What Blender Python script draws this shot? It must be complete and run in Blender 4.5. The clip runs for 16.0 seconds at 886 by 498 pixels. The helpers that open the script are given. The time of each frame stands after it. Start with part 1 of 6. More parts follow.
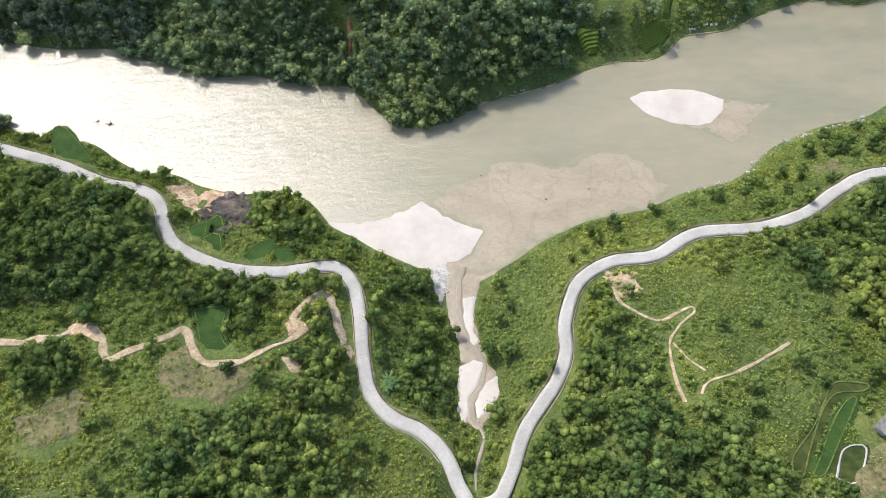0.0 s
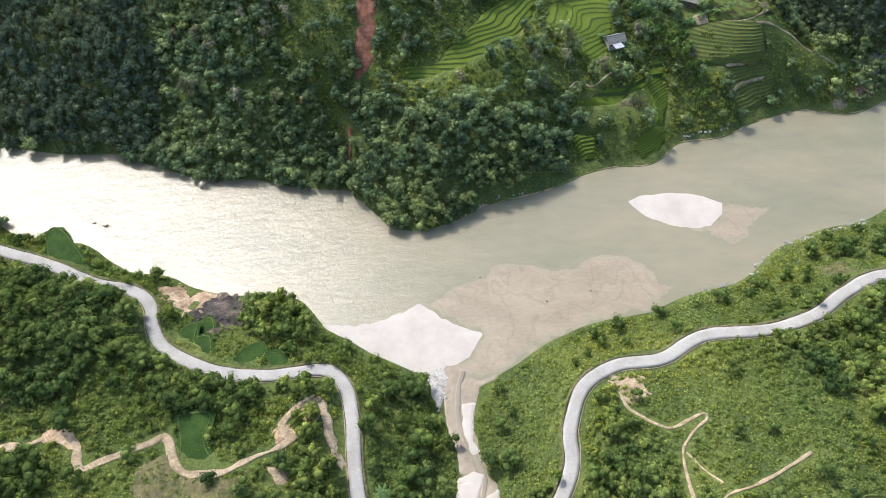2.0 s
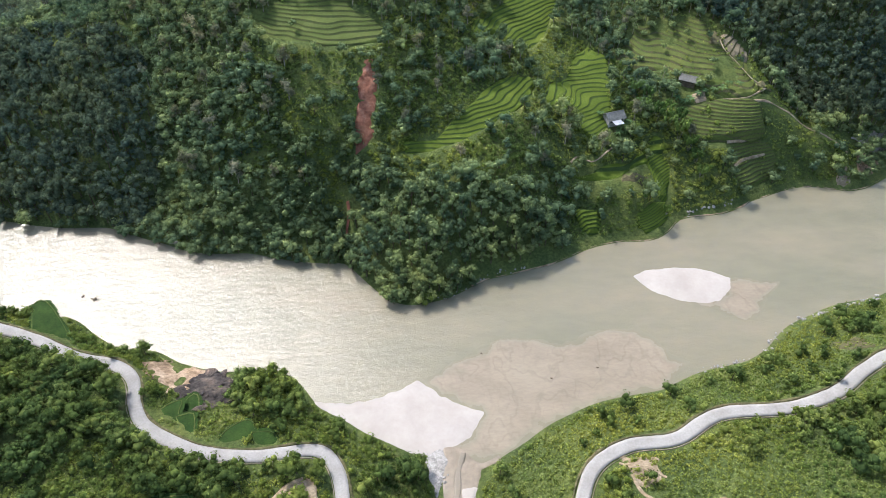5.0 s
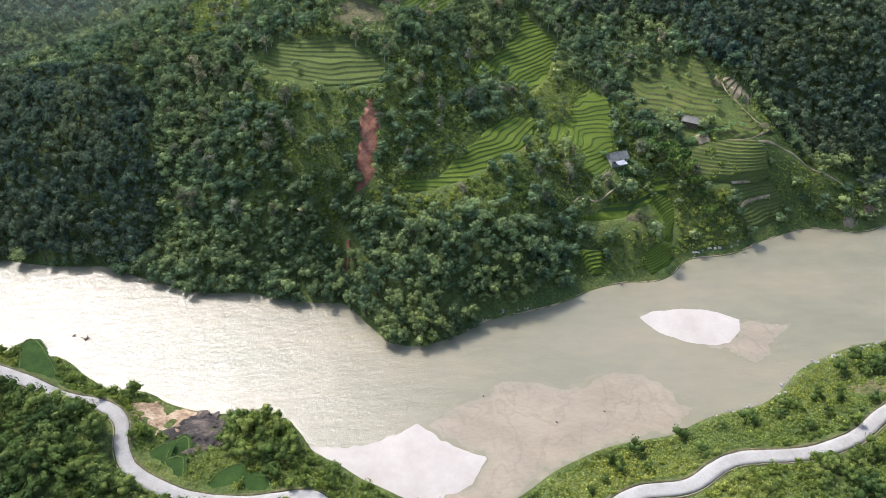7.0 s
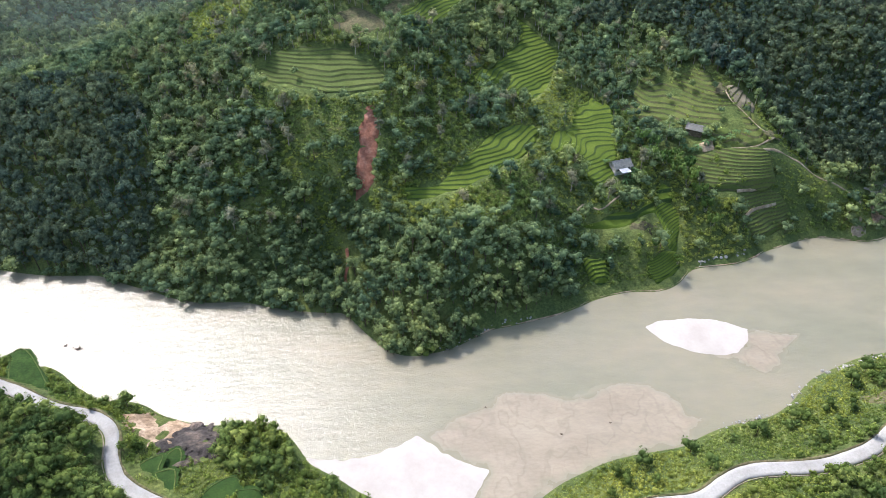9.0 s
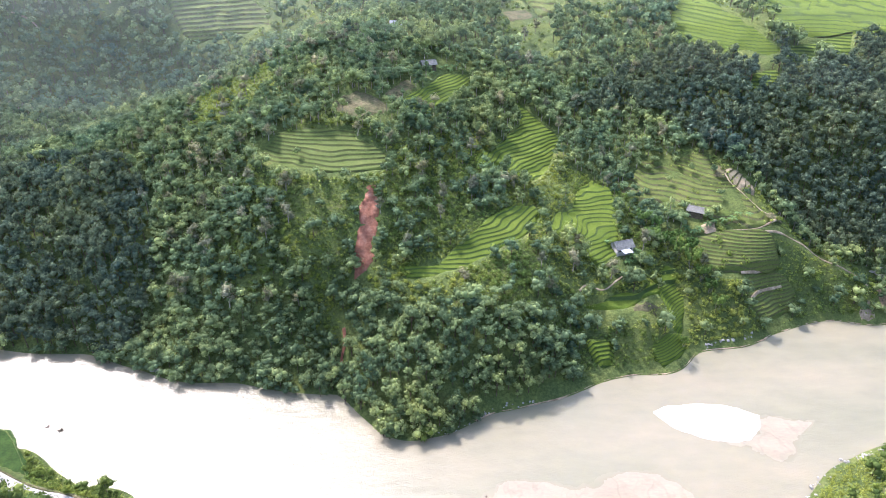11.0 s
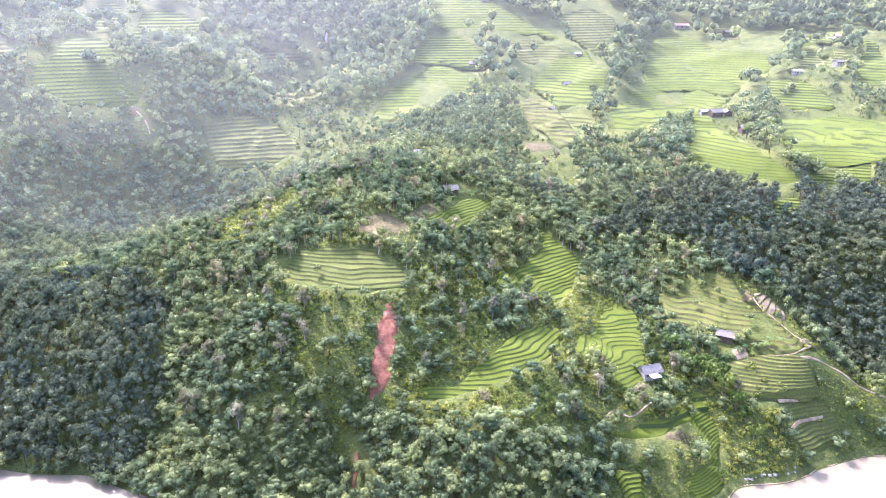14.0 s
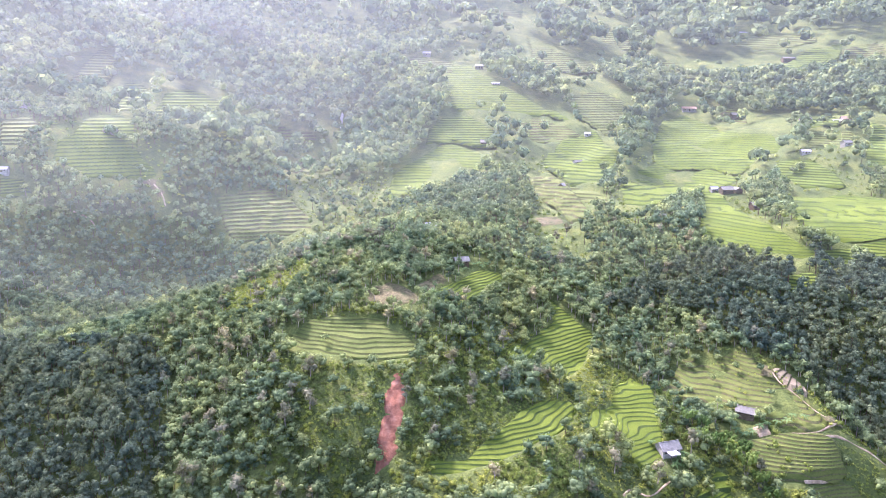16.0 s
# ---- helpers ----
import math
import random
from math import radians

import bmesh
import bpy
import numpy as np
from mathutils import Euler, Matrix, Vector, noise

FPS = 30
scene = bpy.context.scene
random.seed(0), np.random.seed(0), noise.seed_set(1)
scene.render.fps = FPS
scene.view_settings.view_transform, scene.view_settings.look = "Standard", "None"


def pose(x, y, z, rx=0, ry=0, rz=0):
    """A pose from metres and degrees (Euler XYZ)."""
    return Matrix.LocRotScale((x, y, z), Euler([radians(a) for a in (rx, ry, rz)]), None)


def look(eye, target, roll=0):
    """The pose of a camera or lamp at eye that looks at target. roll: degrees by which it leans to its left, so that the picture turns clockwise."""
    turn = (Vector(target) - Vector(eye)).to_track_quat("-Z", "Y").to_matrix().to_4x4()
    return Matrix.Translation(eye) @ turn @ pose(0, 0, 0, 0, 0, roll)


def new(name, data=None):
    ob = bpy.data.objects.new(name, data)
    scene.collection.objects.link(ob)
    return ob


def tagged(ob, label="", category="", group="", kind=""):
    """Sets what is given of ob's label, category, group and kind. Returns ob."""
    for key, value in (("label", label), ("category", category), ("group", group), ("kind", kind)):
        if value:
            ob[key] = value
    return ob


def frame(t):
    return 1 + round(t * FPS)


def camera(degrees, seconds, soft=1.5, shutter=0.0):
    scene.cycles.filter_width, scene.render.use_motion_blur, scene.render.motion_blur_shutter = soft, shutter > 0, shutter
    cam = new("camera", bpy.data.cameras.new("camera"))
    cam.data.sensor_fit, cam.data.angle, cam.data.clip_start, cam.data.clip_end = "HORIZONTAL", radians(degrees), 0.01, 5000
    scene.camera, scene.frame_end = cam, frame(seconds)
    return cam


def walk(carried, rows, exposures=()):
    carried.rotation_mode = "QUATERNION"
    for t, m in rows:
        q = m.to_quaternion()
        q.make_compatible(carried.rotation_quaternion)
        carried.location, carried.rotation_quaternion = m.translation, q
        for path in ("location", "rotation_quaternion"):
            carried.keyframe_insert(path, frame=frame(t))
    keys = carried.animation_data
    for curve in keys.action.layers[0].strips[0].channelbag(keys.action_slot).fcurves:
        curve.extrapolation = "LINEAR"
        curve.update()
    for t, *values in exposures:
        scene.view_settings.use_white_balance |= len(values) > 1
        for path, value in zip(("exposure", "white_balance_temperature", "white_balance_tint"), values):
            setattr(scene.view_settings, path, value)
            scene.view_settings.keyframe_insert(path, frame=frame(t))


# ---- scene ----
# the flight: seconds, x, y, z, yaw to the left, pitch, roll
PATH = [
    (0, -0, 0, 234, -0, -60, -0.486),
    (0.5, 0.27, -0.64, 231.66, -0.153, -53.1, -0.318),
    (1, 0.34, -0.43, 229.64, -0.182, -53.056, -0.288),
    (1.5, 0.46, 0, 227.78, -0.153, -53.094, -0.279),
    (2, 0.75, 0.42, 225.72, -0.086, -50.678, -0.317),
    (2.5, 1.04, 0.55, 223.77, -0.054, -47.762, -0.311),
    (3, 1.21, 0.74, 221.9, -0.077, -45.11, -0.255),
    (5.3, 1.34, 1.81, 213.03, 0.027, -42.375, -0.212),
    (5.5, 1.35, 2.07, 212.24, 0.028, -40.835, -0.173),
    (6, 1.46, 2.08, 210.23, 0.105, -38.967, -0.16),
    (6.5, 1.51, 2.47, 208.37, 0.163, -38.996, -0.147),
    (7, 1.35, 2.92, 206.62, 0.152, -39.03, -0.098),
    (7.5, 1.38, 3.47, 205.01, 0.171, -39.109, -0.072),
    (8, 1.32, 3.82, 203.07, 0.153, -39.12, 0.001),
    (10.3, 0.82, 6.66, 195.48, 0.167, -32.906, -0.271),
    (10.5, 1, 6.8, 194.9, 0.13, -32.177, 0.259),
    (11, 1.62, 7.34, 193.51, 0.297, -30.276, 0.249),
    (11.5, 1.89, 7.77, 191.95, 0.406, -28.334, 0.278),
    (12, 2.03, 8.04, 190.39, 0.618, -26.38, 0.273),
    (12.5, 1.91, 8.53, 188.84, 0.855, -24.898, 0.267),
    (13, 2.05, 8.95, 187.36, 1.413, -22.965, 0.133),
    (13.5, 2.2, 9.49, 185.58, 1.889, -21, 0.17),
    (14, 2.31, 9.83, 184.13, 2.297, -19.101, 0.212),
    (14.5, 2.49, 10.21, 182.55, 2.628, -17.237, 0.221),
    (15, 2.36, 10.51, 180.9, 2.844, -15.626, 0.338),
    (15.5, 2.37, 10.92, 179.23, 3.066, -14.041, 0.425),
    (16, 2.61, 11.23, 177.6, 3.293, -12.363, 0.518),
]
EXPOSURES = [(0.0, 1.15, 6350, 11), (5.5, 1.1, 6200, 13), (8.2, 1.2, 6150, 14), (10.3, 1.68, 6000, 17), (12.5, 2.52, 6050, 37), (14.0, 2.68, 6050, 43), (16.0, 2.46, 6080, 42)]
cam = camera(65.25, 16.0, 0.65)
walk(cam, [(t, pose(x, y, z, 90 + p, 0, yaw) @ pose(0, 0, 0, 0, 0, roll)) for t, x, y, z, yaw, p, roll in PATH], EXPOSURES)

# ---- world, sun and exposure ----
SUN_AZ, SUN_EL = 42.0, 50.0        # degrees to the left of +y, and above the horizon
world = bpy.data.worlds.new("sky")
scene.world = world
world.use_nodes = True
_n = world.node_tree.nodes
_sky = _n.new("ShaderNodeTexSky")
_sky.sky_type, _sky.sun_disc = "NISHITA", False
_sky.sun_elevation, _sky.sun_rotation = radians(SUN_EL), radians(-SUN_AZ)
_sky.dust_density, _sky.air_density = 3.0, 1.2
_n["Background"].inputs[1].default_value = 0.15
world.node_tree.links.new(_sky.outputs[0], _n["Background"].inputs[0])
_lamp = bpy.data.lights.new("sun", "SUN")
_lamp.energy, _lamp.angle, _lamp.color = 2.4, radians(2.5), (1.0, 0.965, 0.915)
sun = new("sun", _lamp)
_d = Vector((-math.sin(radians(SUN_AZ)) * math.cos(radians(SUN_EL)), math.cos(radians(SUN_AZ)) * math.cos(radians(SUN_EL)), math.sin(radians(SUN_EL))))
sun.matrix_world = look(tuple(_d * 900), (0, 0, 0))

# ---- the lie of the land: named lines of the plan with heights ----
SHORE_FAR = [(-420, 300), (-300, 272), (-208, 251), (-156, 246), (-127, 235), (-86, 228), (-48, 220), (-42, 222), (-27, 205), (-3, 198), (20, 211), (37, 216),
             (66, 229), (84, 235), (112, 249), (151, 263), (186, 275), (198, 271), (225, 281), (290, 300), (400, 320)]
SHORE_LEFT = [(-420, 235), (-300, 215), (-180, 193), (-154, 190), (-140, 180), (-126, 172), (-103, 166), (-80, 161), (-66, 162), (-52, 155), (-45, 145), (-27, 135), (-9, 126)]
SHORE_RIGHT = [(19, 123), (31, 131), (48, 142), (66, 149), (83, 152), (101, 161), (118, 165), (129, 172), (139, 182), (151, 188), (185, 199), (260, 222), (400, 250)]
ROAD_LEFT = [(-260, 196, 13), (-215, 187, 13), (-172.5, 175, 12), (-152, 168, 12), (-134, 160, 12), (-117, 155.5, 12), (-109, 149, 12), (-105.5, 139, 11.5), (-98, 130, 11), (-80, 122, 10.5), (-61, 120, 10.5), (-41, 122, 10.5),
             (-33, 115, 10.5), (-29.5, 102, 10.5), (-28, 89, 10.5), (-25, 75, 10.5), (-18, 66, 11), (-7, 60.5, 11), (0.5, 52.5, 11), (4, 44, 11.5), (8, 37, 12)]
ROAD_RIGHT = [(8, 37, 12), (16, 39, 12), (20.5, 46.5, 12), (26, 60.5, 12.5), (37, 76, 13), (41.5, 87, 13.5), (42, 97.5, 14), (48.5, 113, 14), (61.5, 121, 14.5), (77, 123, 15),
              (93.5, 132, 15.5), (117, 134, 16), (135.5, 140, 16), (149, 149, 16.5), (164, 157, 16.5), (185, 160, 17), (230, 170, 18), (300, 190, 18)]
CREEK = [(3, 122, 0.4), (6, 108, 1.0), (9, 95, 1.6), (13.5, 85, 2.2), (12, 74, 3.0), (12, 65, 4.0), (12.5, 58, 6.0), (12, 48, 8), (10, 40, 9)]
NEAR_HILLS = [(-134, 114, 16), (-90, 128, 12), (-73, 95, 17), (-48, 137, 6), (-60, 75, 22), (-105, 77, 23), (-90, 110, 16), (-150, 75, 27), (-200, 90, 32), (-200, 140, 28), (-165, 125, 23), (-128, 128, 20), (-230, 165, 26), (-45, 45, 22),
              (-110, 20, 36), (-180, 20, 42), (-60, 0, 32), (87, 112, 21), (79, 100, 22), (111, 89, 31), (118, 122, 21), (60, 70, 25), (110, 40, 36), (160, 60, 36), (170, 110, 27), (230, 120, 35), (60, 20, 34), (125, 118, 23),
              (0, -60, 40), (-200, -100, 70), (200, -80, 70), (0, -250, 110), (-400, 50, 90), (420, 60, 80), (-500, -300, 160), (500, -300, 160), (-20, 90, 6), (27, 101, 4), (-14, 104, 4.5), (32, 112, 6), (-5, 60, 10),
              (-125, 163, 8), (-145, 175, 7), (-158, 183, 3), (-110, 160, 8), (-95, 152, 5), (-70, 140, 6), (-60, 150, 4)]
SPUR = [(-10, 215, 13), (25, 231, 22), (-40, 232, 6), (-36, 265, 34), (-35, 292, 55), (-74, 263, 34), (-157, 264, 18), (-130, 312, 47), (-163, 333, 54), (-26, 324, 67), (-25, 352, 74),
        (-49, 417, 92), (7, 428, 80), (-31, 463, 91), (34, 392, 62), (82, 345, 39), (80, 362, 45), (55, 306, 36), (64, 264, 22), (90, 250, 14), (84, 288, 29), (124, 307, 35), (135, 274, 17), (113, 271, 13),
        (143, 337, 50), (128, 352, 53), (150, 320, 45), (158, 304, 39), (175, 297, 27), (190, 289, 19), (172, 326, 33), (3, 274, 40), (184, 310, 20), (221, 353, 58), (205, 448, 96), (-100, 245, 12), (150, 285, 23), (172, 282, 10), (58, 296, 35.5), (70, 291, 31.5), (75, 320, 36.5), (67, 331, 39)]
UPLAND = [(209, 541, 95), (191, 579, 105), (312, 563, 98), (300, 681, 126), (372, 751, 155), (244, 888, 163), (88, 702, 119), (-5, 940, 214), (-159, 802, 150), (-309, 574, 142), (-278, 550, 110),
          (-259, 550, 106), (-183, 511, 47), (-288, 432, 57), (-230, 400, 38), (-205, 300, 34), (-258, 462, 42), (-167, 390, 57), (-166, 560, 72), (-238, 706, 146), (-170, 747, 102), (-93, 765, 146), (32, 724, 138), (117, 687, 127), (175, 638, 102), (216, 423, 86), (-343, 670, 170), (-300, 340, 42), (-420, 380, 90), (330, 400, 90), (-480, 640, 200), (-380, 900, 260), (-150, 1000, 235), (0, 1200, 300), (300, 1200, 270), (700, 1000, 260), (600, 600, 140),
          (450, 380, 70), (-700, 600, 340), (-100, 1600, 480), (600, 1700, 420), (1200, 1200, 380), (-900, 1300, 560), (1200, 500, 250), (-900, 300, 260), (1500, 2200, 560), (-1500, 2200, 700), (0, 2300, 620), (-1500, 0, 300), (1500, 0, 300), (0, -900, 260), (-1200, -900, 330), (1200, -900, 330)]
RAVINES = [([(-129, 236, 0), (-127, 258, 0), (-133, 278, 0), (-143, 300, 0), (-152, 322, 0)], 5.0, 10.0), ([(-44, 226, 0), (-43, 244, 0), (-40, 258, 0)], 3.5, 8.0), ([(52, 222, 0), (60, 240, 0), (56, 255, 0)], 2.5, 8.0)]
RIVER_MID = [(-420, 268), (-300, 243), (-200, 222), (-150, 217), (-128, 190), (-110, 198), (-95, 178), (-70, 190), (-55, 172), (-30, 178), (5, 172), (40, 180), (80, 190), (110, 208), (150, 228), (200, 240), (280, 265), (400, 285)]


def control():
    pts = [(x, y, 0.15) for x, y in SHORE_FAR + SHORE_LEFT + SHORE_RIGHT]
    pts += [(x, y, -3.0) for x, y in RIVER_MID]
    pts += ROAD_LEFT + ROAD_RIGHT[1:] + CREEK + NEAR_HILLS + SPUR + UPLAND
    return np.array(pts, float)


def rbf_fit(pts, smooth=0.4):
    """A thin sheet bent over the control points."""
    p = pts[:, :2] / 100.0
    d = np.linalg.norm(p[:, None] - p[None], axis=2)
    k = np.where(d > 1e-9, d * d * np.log(np.maximum(d, 1e-9)), 0.0)
    n = len(p)
    a = np.zeros((n + 3, n + 3))
    a[:n, :n] = k + np.eye(n) * smooth * 0.01
    a[:n, n] = a[n, :n] = 1
    a[:n, n + 1:] = p
    a[n + 1:, :n] = p.T
    return p, np.linalg.solve(a, np.r_[pts[:, 2], 0, 0, 0])


RBF_P, RBF_W = rbf_fit(control())


def hash_noise(x, y, size, seed):
    """Smooth value noise on the plan, -1 to 1."""
    u, v = np.asarray(x) / size, np.asarray(y) / size
    i, j = np.floor(u), np.floor(v)
    fu, fv = u - i, v - j
    fu, fv = fu * fu * (3 - 2 * fu), fv * fv * (3 - 2 * fv)

    def h(a, b):
        s = np.sin(a * 127.1 + b * 311.7 + seed * 74.7) * 43758.5453
        return (s - np.floor(s)) * 2 - 1
    return (h(i, j) * (1 - fu) + h(i + 1, j) * fu) * (1 - fv) + (h(i, j + 1) * (1 - fu) + h(i + 1, j + 1) * fu) * fv


def base_height(x, y):
    x, y = np.asarray(x, float), np.asarray(y, float)
    shape = x.shape
    q = np.stack([x.ravel(), y.ravel()], 1) / 100.0
    out = np.empty(len(q))
    for s in range(0, len(q), 8000):
        c = q[s:s + 8000]
        d2 = ((c[:, None] - RBF_P[None]) ** 2).sum(2)
        out[s:s + 8000] = (0.5 * d2 * np.log(np.maximum(d2, 1e-18))) @ RBF_W[:-3] + RBF_W[-3] + c @ RBF_W[-2:]
    return out.reshape(shape)


def line_gap(x, y, line):
    """Distance in the plan to a line, and the line's own height there."""
    x, y = np.asarray(x, float), np.asarray(y, float)
    best, zz = np.full(x.shape, 1e9), np.zeros(x.shape)
    for (ax, ay, az), (bx, by, bz) in zip(line[:-1], line[1:]):
        ux, uy = bx - ax, by - ay
        s = np.clip(((x - ax) * ux + (y - ay) * uy) / (ux * ux + uy * uy), 0, 1)
        d = np.hypot(x - ax - s * ux, y - ay - s * uy)
        near = d < best
        best, zz = np.where(near, d, best), np.where(near, az + s * (bz - az), zz)
    return best, zz


def height(x, y):
    """The ground's height: the bent sheet, small relief away from the water, and level beds for the roads and the creek."""
    z = base_height(x, y)
    dry = np.clip((z - 1.0) / 10.0, 0, 1)
    z = z + dry * (1.6 * hash_noise(x, y, 31, 1) + 0.8 * hash_noise(x, y, 13, 2) + 0.3 * hash_noise(x, y, 5, 3))
    far = np.clip((np.asarray(y) - 420) / 300, 0, 1)
    z = z + far * (9 * hash_noise(x, y, 120, 4) + 5 * hash_noise(x, y, 55, 5))
    for line, deep, wide in RAVINES:
        d, _ = line_gap(x, y, line)
        z = z - dry * deep * np.exp(-(d / wide) ** 2)
    for line, flat, edge in ((ROAD_LEFT, 3.2, 4.0), (ROAD_RIGHT, 3.2, 4.0), (CREEK, 5.0, 7.0)):
        d, zl = line_gap(x, y, line)
        w = np.clip(1 - (d - flat) / edge, 0, 1)
        w = w * w * (3 - 2 * w)
        z = z * (1 - w) + (zl - 0.25) * w
    return z


# ---- materials ----
def material(name, base, rough=0.9, spec=0.3):
    m = bpy.data.materials.new(name)
    m.use_nodes = True
    b = m.node_tree.nodes["Principled BSDF"]
    b.inputs["Base Color"].default_value = (*base, 1)
    b.inputs["Roughness"].default_value = rough
    b.inputs["Specular IOR Level"].default_value = spec
    return m, m.node_tree.nodes, m.node_tree.links, b


def noise_node(n, l, scale, detail=4.0, rough=0.6, stretch=None):
    t = n.new("ShaderNodeTexNoise")
    t.inputs["Scale"].default_value, t.inputs["Detail"].default_value, t.inputs["Roughness"].default_value = scale, detail, rough
    g = n.new("ShaderNodeNewGeometry")
    if stretch:
        mp = n.new("ShaderNodeMapping")
        mp.inputs["Scale"].default_value = stretch[:3]
        if len(stretch) > 3:
            mp.inputs["Rotation"].default_value = (0, 0, radians(stretch[3]))
        l.new(g.outputs["Position"], mp.inputs[0])
        l.new(mp.outputs[0], t.inputs["Vector"])
    else:
        l.new(g.outputs["Position"], t.inputs["Vector"])
    return t


def ramp(n, l, source, stops):
    r = n.new("ShaderNodeValToRGB")
    e = r.color_ramp.elements
    while len(e) < len(stops):
        e.new(0.5)
    for k, (p, c) in zip(e, stops):
        k.position, k.color = p, (*c, 1)
    l.new(source, r.inputs[0])
    return r


def blend(n, l, fac, a, b, mode="MIX"):
    x = n.new("ShaderNodeMix")
    x.data_type, x.blend_type = "RGBA", mode
    for sock, v in ((x.inputs[0], fac), (x.inputs[6], a), (x.inputs[7], b)):
        if isinstance(v, (int, float)):
            sock.default_value = v
        elif isinstance(v, tuple):
            sock.default_value = (*v, 1)
        else:
            l.new(v, sock)
    return x.outputs[2]


def bump(n, l, b, source, strength, distance):
    k = n.new("ShaderNodeBump")
    k.inputs["Strength"].default_value, k.inputs["Distance"].default_value = strength, distance
    l.new(source, k.inputs["Height"])
    l.new(k.outputs[0], b.inputs["Normal"])
    return k


def earth(name, dark, mid, light, scale, rough=0.95, fine=2.0, lift=0.12, big=0.05, grain=0.35):
    """Soil, sand and stone: a broad and a fine noise, with fine relief."""
    m, n, l, b = material(name, mid, rough, 0.2)
    c = ramp(n, l, noise_node(n, l, scale).outputs[0], [(0.3, dark), (0.5, mid), (0.72, light)]).outputs[0]
    d = ramp(n, l, noise_node(n, l, fine, 6).outputs[0], [(0.25, (1 - grain * 1.3,) * 3), (0.75, (1 + grain * 0.7,) * 3)]).outputs[0]
    e = ramp(n, l, noise_node(n, l, big, 2).outputs[0], [(0.3, (1 - grain * 0.5,) * 3), (0.7, (1 + grain * 0.3,) * 3)]).outputs[0]
    l.new(blend(n, l, 1.0, blend(n, l, 1.0, c, d, "MULTIPLY"), e, "MULTIPLY"), b.inputs["Base Color"])
    bump(n, l, b, noise_node(n, l, fine * 1.7, 6).outputs[0], 0.7, lift)
    return m


def leafy(name, dark, mid, light, through_light=0.22, vary=0.3):
    """Foliage: one tone for each plant, broken up leaf by leaf."""
    m, n, l, b = material(name, mid, 0.75, 0.08)
    at = n.new("ShaderNodeAttribute")
    at.attribute_name = "tint"
    g = n.new("ShaderNodeNewGeometry")
    c = ramp(n, l, at.outputs["Fac"], [(0.05, dark), (0.5, mid), (0.95, light)]).outputs[0]
    v = ramp(n, l, g.outputs["Random Per Island"], [(0.0, (1 - vary, 1 - vary * 0.9, 1 - vary * 0.93)), (0.6, (1.0, 1.0, 1.0)), (1.0, (1 + vary, 1 + vary * 0.9, 1 + vary * 0.5))]).outputs[0]
    f = ramp(n, l, noise_node(n, l, 1.3, 5, 0.7).outputs[0], [(0.3, (0.75, 0.77, 0.77)), (0.7, (1.2, 1.18, 1.14))]).outputs[0]
    big = ramp(n, l, noise_node(n, l, 0.025, 2).outputs[0], [(0.3, (0.8, 0.9, 1.0)), (0.7, (1.2, 1.1, 0.86))]).outputs[0]
    col = blend(n, l, 1.0, blend(n, l, 1.0, blend(n, l, 1.0, c, v, "MULTIPLY"), f, "MULTIPLY"), big, "MULTIPLY")
    l.new(col, b.inputs["Base Color"])
    bump(n, l, b, noise_node(n, l, 1.5, 5, 0.7).outputs[0], 0.5, 0.28)
    t = n.new("ShaderNodeBsdfTranslucent")
    l.new(col, t.inputs[0])
    s = n.new("ShaderNodeMixShader")
    s.inputs[0].default_value = through_light
    l.new(b.outputs[0], s.inputs[1])
    l.new(t.outputs[0], s.inputs[2])
    l.new(s.outputs[0], n["Material Output"].inputs["Surface"])
    return m


def ground_material():
    m, n, l, b = material("undergrowth", (0.06, 0.11, 0.02), 0.95, 0.15)
    c = ramp(n, l, noise_node(n, l, 0.06, 5).outputs[0], [(0.3, (0.065, 0.094, 0.033)), (0.5, (0.1, 0.132, 0.04)), (0.7, (0.15, 0.172, 0.052))]).outputs[0]
    d = ramp(n, l, noise_node(n, l, 0.9, 6, 0.75).outputs[0], [(0.32, (0.42, 0.48, 0.45)), (0.68, (1.3, 1.25, 1.15))]).outputs[0]
    soil = ramp(n, l, noise_node(n, l, 0.11, 6, 0.65).outputs[0], [(0.62, (0, 0, 0)), (0.72, (1, 1, 1))]).outputs[0]
    c2 = blend(n, l, 1.0, c, d, "MULTIPLY")
    soft = n.new("ShaderNodeMath")
    soft.operation = "MULTIPLY"
    soft.inputs[1].default_value = 0.45
    l.new(soil, soft.inputs[0])
    l.new(blend(n, l, soft.outputs[0], c2, (0.17, 0.14, 0.07)), b.inputs["Base Color"])
    bump(n, l, b, noise_node(n, l, 0.8, 8, 0.7).outputs[0], 1.0, 0.9)
    return m


